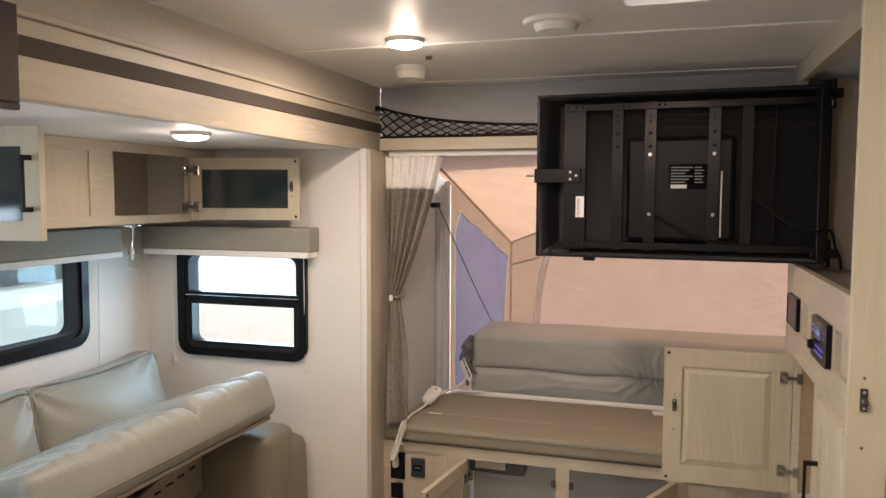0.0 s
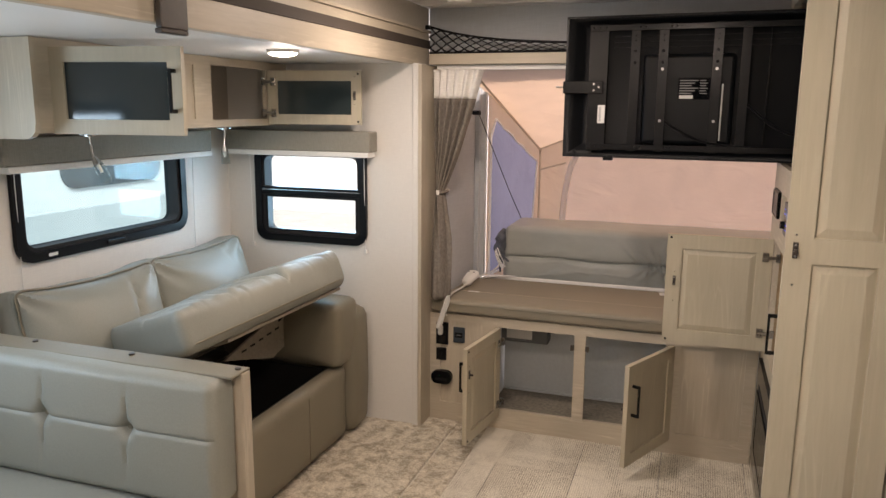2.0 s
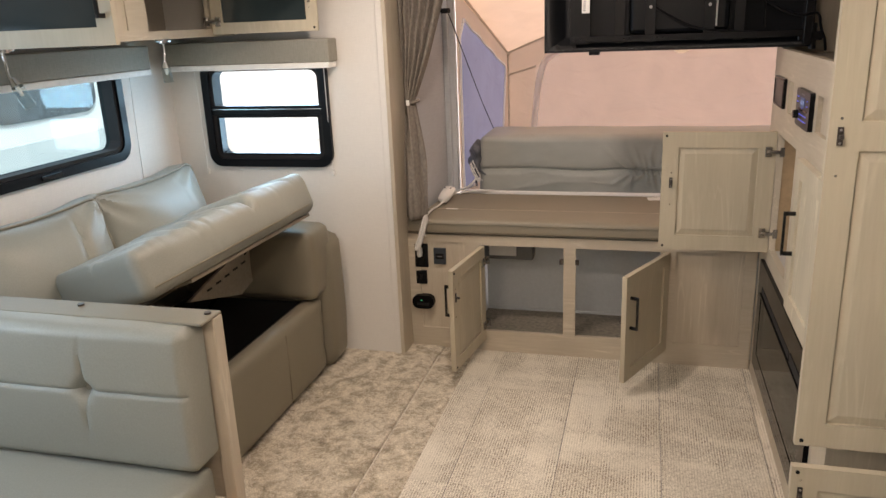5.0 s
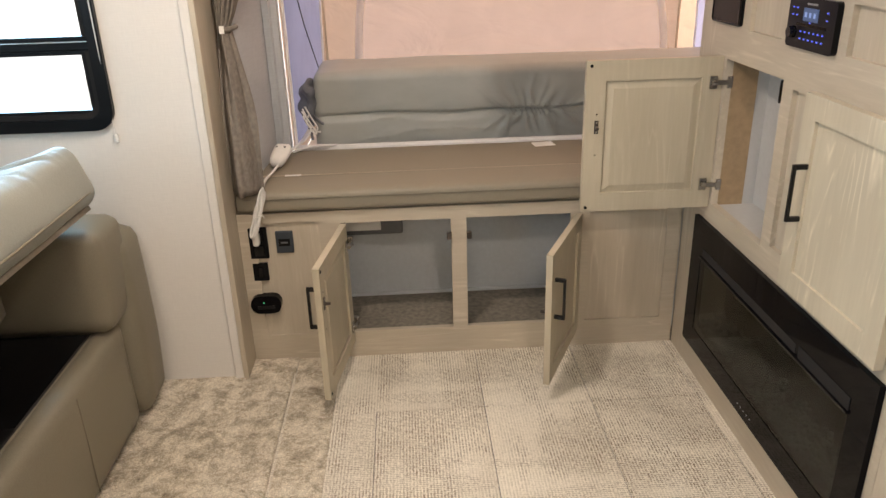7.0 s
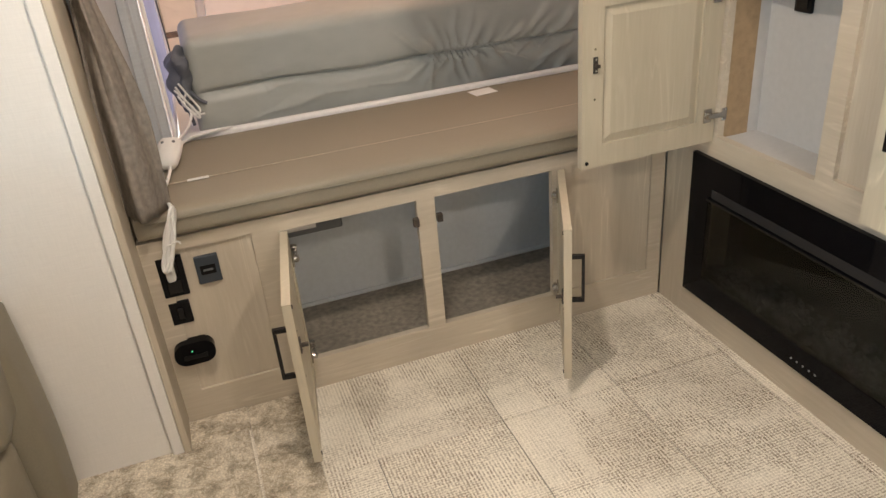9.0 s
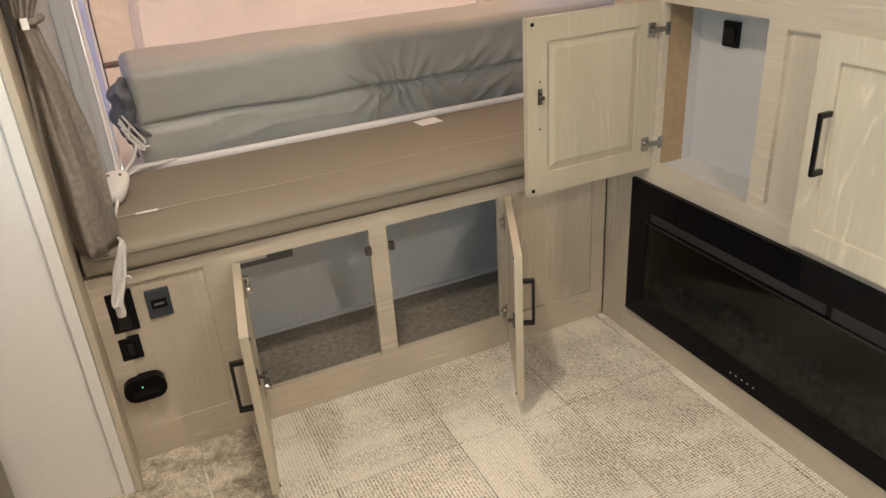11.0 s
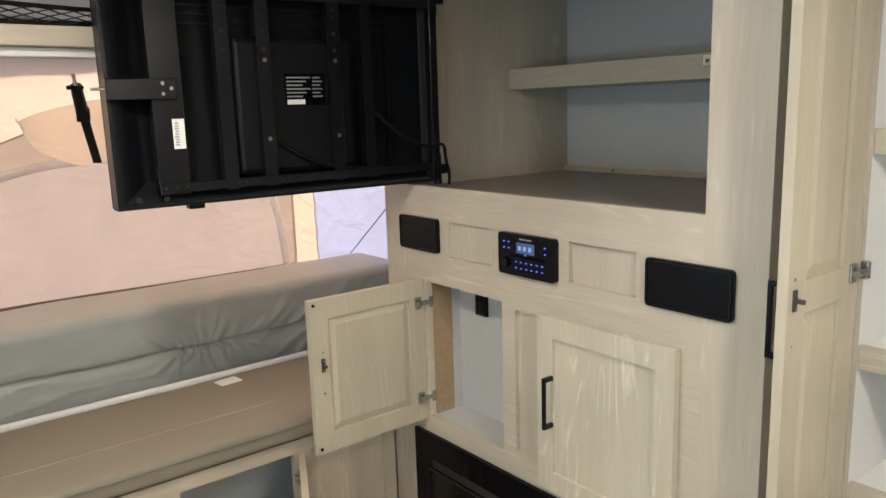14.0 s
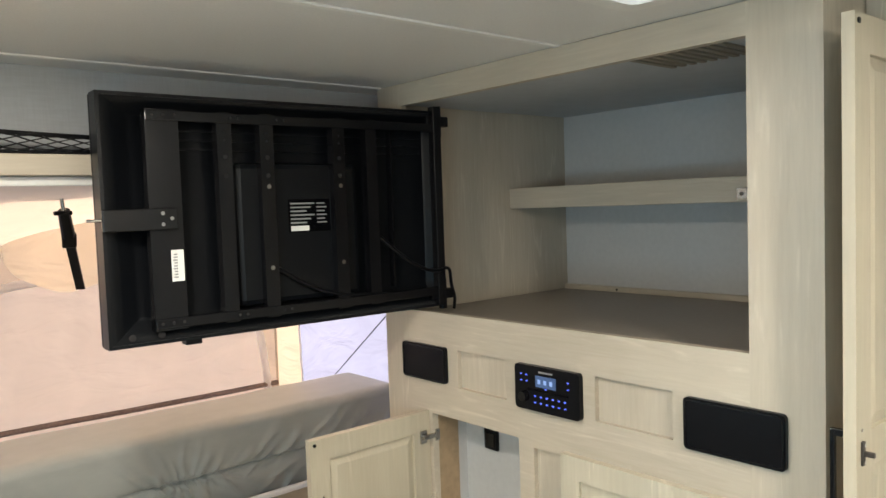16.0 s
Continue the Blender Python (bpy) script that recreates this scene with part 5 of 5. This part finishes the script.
lift_panel = part("lift_panel", slab([(2.08, 0.535), (2.44, 0.435), (2.548, 0.462), (2.548, 0.60), (2.38, 0.60)], -1.462, -1.450, Matrix(((0, 0, 1, 0), (1, 0, 0, 0), (0, 1, 0, 0), (0, 0, 0, 1)))), bpy.data.materials["backing"], sofa, "cream slotted lift panel", S)
for k in range(5):
    part("panel_slot", box(-1.4498, -1.4485, 2.20 + 0.065 * k, 2.235 + 0.065 * k, 0.532 + 0.006 * k, 0.540 + 0.006 * k), DARK, lift_panel)


def seat_top(x, y):
    """A point of the seat's upholstered top, with its creases."""
    return seat_shape(Vector((x, y, 0.0755 + 0.012 * (1 - (x / 0.29) ** 2) * (1 - (y / 0.54) ** 2))), Vector((x / 0.29, y / 0.54, 1.0)))


# dark tubes draw the crease shade along both stitched seams
tube("cross_seam", [seat_top(-0.25 + 0.025 * k, 0.09) for k in range(20)], 0.0035, STITCH_SHADE, seat)
tube("long_seam", [seat_top(0.05, -0.49 + 0.035 * k) for k in range(29)], 0.003, STITCH_SHADE, seat)
for y in (1.56, 2.50):
    part("lift_arm", box(-0.008, 0.008, -0.008, 0.008, 0, 0.36, 0.002), BLACKM, sofa, "black lift hinge", S @ pose(-1.66, y, 0.33, 0, 38, 0))
for y, w, s, turn in ((1.765, 0.60, 2.0, -7), (2.405, 0.67, 6.0, 2)):
    def pillow(p, u):
        """A boxed pillow: full in the middle, thin at its rim, corners drawn out, top edge sagging, creases running in from the corners."""
        rim = max(abs(u.y), abs(u.z))
        p.x *= 1.0 - 0.30 * rim ** 6
        if u.x > -0.5:
            p.x += 0.055 * (1 - abs(u.y) ** 2.4) * (1 - abs(u.z) ** 2.4) * max(0.0, u.x)
        out = abs(u.y) ** 5 * abs(u.z) ** 5
        p.y += 0.008 * out * math.copysign(1, u.y)
        p.z += 0.008 * out * math.copysign(1, u.z)
        if u.z > 0:
            p.z -= 0.020 * (1 - u.y * u.y) * u.z
        if u.x > 0:
            r = math.hypot(1 - abs(u.y), 1 - abs(u.z))
            a = math.atan2(1 - abs(u.z), 1 - abs(u.y))
            p.x += 0.010 * math.exp(-(r / 0.55) ** 2) * math.sin(a * 11 + 3 * noise.noise((u.y * 2, u.z * 2, s))) * u.x * min(1.0, r * 4)
            p.x -= 0.016 * math.exp(-((p.y - 0.10 - 0.25 * p.z) / 0.014) ** 2) * (0.25 if s > 4 else 1.0) * max(0.0, 1 - rim ** 4) * u.x
            p.x += 0.012 * noise.noise((p.y * 4.5, p.z * 4.0, s)) * u.x
        return p
    bm = cushion(0.17, w, 0.46, 0.030, (0.03, 0.012, 0.008), 0.006, 48, s, 6.0, pillow)
    o = part("back_cushion", bm, LEATHER, sofa, "plump leather back cushion", S @ pose(-1.795, y, 0.695, 0, -15, turn), True)
    rim_pts = []
    for a in range(0, 360, 6):
        c_, s_ = math.cos(radians(a)), math.sin(radians(a))
        k = 1 / max(abs(c_), abs(s_))
        u = Vector((1.0, 0.975 * c_ * k, 0.975 * s_ * k))
        rim_pts.append(pillow(Vector((0.085, u.y * w / 2, u.z * 0.23)), u) + Vector((-0.004, 0, 0)))
    tube("welt", rim_pts, 0.0045, LEATHER_D, o, cyclic=True)

# ---- dinette ----
dn = thing("dinette_bench", "grey leather dinette bench with tufted back cushion", "bench", pose(-1.4, 0.95, 0.006))
D = pose(1.4, -0.95, -0.006)
part("base", box(-1.94, -0.835, 0.62, 1.265, 0.0, 0.36, 0.004), WOOD, dn, m=D)
part("end_post", box(-0.845, -0.812, 1.262, 1.302, 0.0, 0.842, 0.003), WOOD, dn, "pale wood end post", D)
part("back_board", box(-1.94, -0.846, 1.266, 1.302, 0.36, 0.842, 0.003), WOOD_X, dn, m=D)
part("top_cover", box(-1.93, -0.813, 1.215, 1.3025, 0.8425, 0.850, 0.003), LEATHER_D, dn, "leather flap snapped over the back", D)
bm = cushion(1.10, 0.62, 0.12, 0.035, (0.0, 0.01, 0.012), 0.004, 14, 9)
part("seat_cushion", bm, LEATHER, dn, "flat leather seat cushion", D @ pose(-1.39, 0.93, 0.425), True)
TUFT = [(-1.690, 0.690), (-1.394, 0.690), (-1.107, 0.690)]


def tufts(p, u):
    if u.y < -0.9:
        for a, b in TUFT:
            dx, dz = p.x - (a + 1.385), p.z - (b - 0.668)
            r = math.hypot(dx, dz)
            p.y += 0.024 * math.exp(-(r / 0.022) ** 2) + 0.010 * math.exp(-((dx - 0.6 * dz * abs(dz)) / 0.0055) ** 2) * math.exp(-(dz / 0.11) ** 2)
        p.y += 0.006 * math.exp(-((p.z - 0.022) / 0.0045) ** 2)
    return p


bm = cushion(1.10, 0.11, 0.352, 0.024, (0.003, 0.012, 0.005), 0.003, (150, 12, 56), 4, 6, tufts)
bcu = part("back_cushion", bm, LEATHER, dn, "tufted leather back cushion", D @ pose(-1.385, 1.212, 0.668), True)
for a, b in TUFT:
    part("button", cyl((a + 1.385, -0.042, b - 0.668), (a + 1.385, -0.036, b - 0.668), 0.007), LEATHER_D, bcu)
for x in (-0.832, -1.18, -1.53):
    part("snap", cyl((x, 1.275, 0.850), (x, 1.275, 0.855), 0.008), BRONZE, dn, m=D)
dr = thing("drawer", "open pine drawer pulled out of the bench end", "drawer", pose(-0.63, 1.05, 0.10))
part("tray", plate(-0.21, 0.20, -0.24, 0.24, [(-0.195, 0.185, -0.225, 0.225)], 0.0, 0.20, "z"), PINE, dr)
part("bottom", box(-0.195, 0.185, -0.225, 0.225, 0.0, 0.012), PINE, dr)
part("front", box(0.20, 0.22, -0.26, 0.26, -0.03, 0.225, 0.003), WOOD_Y, dr)

# ---- overhead cabinets ----
oc = thing("overhead_cabinet", "pale wood overhead cabinet with two doors open", "cabinet", pose(-1.78, 2.15, 1.44))
O = pose(1.78, -2.15, -1.44)
part("face_frame", plate(1.42, 2.895, 1.455, 1.738, [(1.54, 1.98, 1.485, 1.705), (2.02, 2.18, 1.49, 1.70), (2.29, 2.70, 1.485, 1.705)], -1.62, -1.60, "x"), WOOD_Y, oc, m=O)
part("panel", box(-1.615, -1.606, 2.01, 2.19, 1.48, 1.71), WOOD, oc, m=O)
part("bottom", box(-1.945, -1.62, 1.42, 2.895, 1.455, 1.470), WOOD_Y, oc, m=O)
part("back", box(-1.945, -1.935, 1.42, 2.895, 1.47, 1.738), BAND, oc, m=O)
for y in (2.0, 2.25):
    part("divider", box(-1.935, -1.62, y - 0.006, y + 0.006, 1.47, 1.738), WOOD, oc, m=O)
outline = [(0.0, 0.0), (0.31, 0.0), (0.338, 0.008), (0.352, 0.022), (0.358, 0.05), (0.358, 0.30), (0.0, 0.30)]
part("end_panel", slab(outline, 0, 0.02, pose(-1.945, 1.42, 1.437, 90, 0, 0)), WOOD, oc, "pale rounded end panel", O)
door("door", oc, O @ pose(-1.60, 1.480, 1.452, 0, 0, 10), 0.43, 0.262, (0.408, 0.131), (), None, False, "glass", 0.13, 0.045)
door("door", oc, O @ pose(-1.594, 2.718, 1.702, 180, 0, 11.3), 0.435, 0.24, None, (0.05, 0.19), (0.405, 0.11), True, "glass", 0.13, 0.045)
for x, y, z, tilt in ((-1.615, 1.635, 1.452, 24), (-1.66, 2.45, 1.452, 4)):
    rl_ = thing("reading_lamp", "chrome gooseneck reading lamp below the cabinet", "lamp", pose(x, y, z), "reading lamps")
    part("base", cyl((0, 0, 0.003), (0, 0, -0.012), 0.02), CHROME, rl_)
    k = math.tan(radians(tilt))
    tube("neck", [(0, 0, -0.01), (0.0, 0.004, -0.04), (0.0 + 0.03 * k, -0.01, -0.075), (0.06 * k, -0.012, -0.09)], 0.005, CHROME, rl_)
    hd = part("head", cyl((0.06 * k, -0.012, -0.082), (0.09 * k, -0.0127, -0.105), 0.009, 0.016, n=20), CHROME, rl_)
    part("glass_tube", cyl((0.09 * k, -0.0128, -0.1052), (0.165 * k, -0.0145, -0.158), 0.017, 0.018, n=20), LAMPGLASS, hd, "clear glass tube")
    part("bulb", cyl((0.09 * k, -0.0128, -0.106), (0.12 * k, -0.0135, -0.128), 0.006, 0.005, n=12), WHITEP, hd)
    part("bracket", box(-0.012, 0.012, -0.034, 0.034, -0.008, 0.002, 0.003), CHROME, rl_)

# blinds
def valance(name, label, m, w, d):
    v = thing(name, label, "valance", m)
    part("box", box(-w / 2, w / 2, -d, 0, 0.0, 0.095, 0.006), VALANCE, v)
    part("shade", box(-w / 2 + 0.01, w / 2 - 0.005, -d - 0.004, -0.01, -0.023, 0.0, 0.003), SHEER, v, "folded white pleated shade")
    tube("pull_cord", [(-w / 2 + 0.09, -0.02, -0.01), (-w / 2 + 0.092, -0.015, -0.25), (-w / 2 + 0.09, -0.012, -0.47)], 0.0018, WHITEP, v)
    tube("pull_cord", [(w / 2 - 0.06, -0.02, -0.01), (w / 2 - 0.061, -0.015, -0.25), (w / 2 - 0.06, -0.012, -0.47)], 0.0018, WHITEP, v)
    for x in (-w / 2 + 0.09, w / 2 - 0.06):
        part("cord_clip", box(x - 0.006, x + 0.006, -0.016, -0.001, -0.49, -0.465, 0.003), WHITEP, v)
    return v


valance("window_valance", "taupe padded valance with folded white shade", pose(-1.515, 2.885, 1.336), 0.77, 0.09)
valance("window_valance", "long taupe padded valance with folded white shade", pose(-1.95, 2.08, 1.335, 0, 0, 90), 1.12, 0.085)

# fascia bracket
br = thing("fascia_bracket", "dark brown bracket wrapped over the fascia", "bracket", pose(-0.94, 1.22, 1.735))
part("plate", box(-0.006, 0.012, -0.05, 0.05, -0.012, 0.165, 0.003), BRONZE, br)
part("lip", box(-0.010, 0.012, -0.05, 0.05, -0.024, -0.012, 0.003), BRONZE, br)

# lamps and ceiling fittings
def puck(x, y, z):
    t = thing("ceiling_light", "round flush ceiling light, switched on", "light", pose(x, y, z), "ceiling lights")
    part("rim", cyl((0, 0, 0), (0, 0, -0.012), 0.058, 0.054, n=28), WHITEP, t)
    bm = bmesh.new()
    bmesh.ops.create_uvsphere(bm, u_segments=28, v_segments=12, radius=0.05, matrix=Matrix.Translation((0, 0, -0.012)) @ Matrix.Diagonal((1, 1, 0.26, 1)))
    part("lens", bm, LED, t, "glowing warm lens", smooth=True)


puck(-0.528, 2.215, 2.0)
puck(-1.13, 2.06, 1.74)
puck(0.05, 0.85, 2.0)
# fixture made up to go with the unseen fill lamp
puck(-0.72, -0.35, 2.0)
sm = thing("smoke_alarm", "round white smoke alarm on the ceiling", "alarm", pose(-0.66, 2.645, 2.0))
part("base", cyl((0, 0, 0), (0, 0, -0.018), 0.058, 0.056, n=28), WHITEP, sm)
part("cap", cyl((0, 0, -0.018), (0, 0, -0.042), 0.052, 0.046, n=28), WHITEP, sm)
vt = thing("ceiling_vent", "round white ceiling air vent", "vent", pose(-0.083, 2.105, 2.0))
part("flange", cyl((0, 0, 0), (0, 0, -0.01), 0.085, 0.08, n=32), WHITEP, vt)
part("cap", cyl((0, 0, -0.01), (0, 0, -0.028), 0.058, 0.05, n=32), WHITEP, vt)
part("hook", box(0.03, 0.05, 0.0, 0.004, -0.012, 0.0), BRONZE, thing("ceiling_hook", "small dark ceiling hook", "hook", pose(-0.58, 2.47, 2.0)))

# ---- outside the windows ----
nb = thing("parked_trailer", "white travel trailer parked outside with a dark window", "trailer", pose(-6.2, 2.0, -0.7))
part("body", box(-1.2, 1.2, -3.2, 5.4, 0.45, 3.5, 0.08), RVWHITE, nb)
part("window", slab(rounded_rect(1.28, 0.66, 0.16), 0, 0.02, pose(1.2, 3.43, 1.83, 90, 0, 90)), plain("trailer_glass", (0.10, 0.12, 0.14), 0.15, vary=0.25, scale=12), nb, "dark rounded window")
part("skirt", box(-1.19, 1.21, -3.19, 5.39, 0.45, 1.33, 0.02), plain("trailer_grey", (0.55, 0.58, 0.60), 0.4), nb)
for y in (-0.6, 0.25):
    w = part("wheel", cyl((1.0, y, 0.33), (1.22, y, 0.33), 0.33, n=28), BLACK, nb)
    part("hub", cyl((1.22, y, 0.33), (1.23, y, 0.33), 0.18, n=20), CHROME, w)
hs = thing("service_building", "pale metal service building outside", "building", pose(-3, 14, -0.7))
part("wall", box(-9, 9, 0, 6, 0, 4.2), RVWHITE, hs)
part("roof", box(-9.3, 9.3, -0.3, 6.3, 4.2, 4.4), plain("roof_sheet", (0.4, 0.42, 0.45), 0.5), hs)
for x in (-5, 0, 5):
    part("roller_door", box(x - 1.5, x + 1.5, -0.05, 0.0, 0, 3.2, 0.01), plain("roller_door", (0.6, 0.62, 0.65), 0.5), hs)

# ---- floor tiles ----
TW, TL = 0.3445, 0.70
bm = box(0, TW - 0.0018, 0, TL - 0.0014, -0.004, 0.0, 0.0012, segments=1)
tile0 = part("tile", bm, VINYL, floor, m=pose(-0.4625 - TW + 0.002, 2.645, 0))
for i in range(-1, 6):
    for j in range(-6, 1):
        x, y = -0.4625 + TW * i, 2.645 + TL * j
        if i == -1 and j == 0:
            continue
        if x + 0.05 < -0.8 or (x > 0.6 and y < 1.0 and x > 1.3):
            continue
        o = bpy.data.objects.new("tile", tile0.data)
        scene.collection.objects.link(o)
        o.parent, o.matrix_basis = floor, pose(x, y, 0)
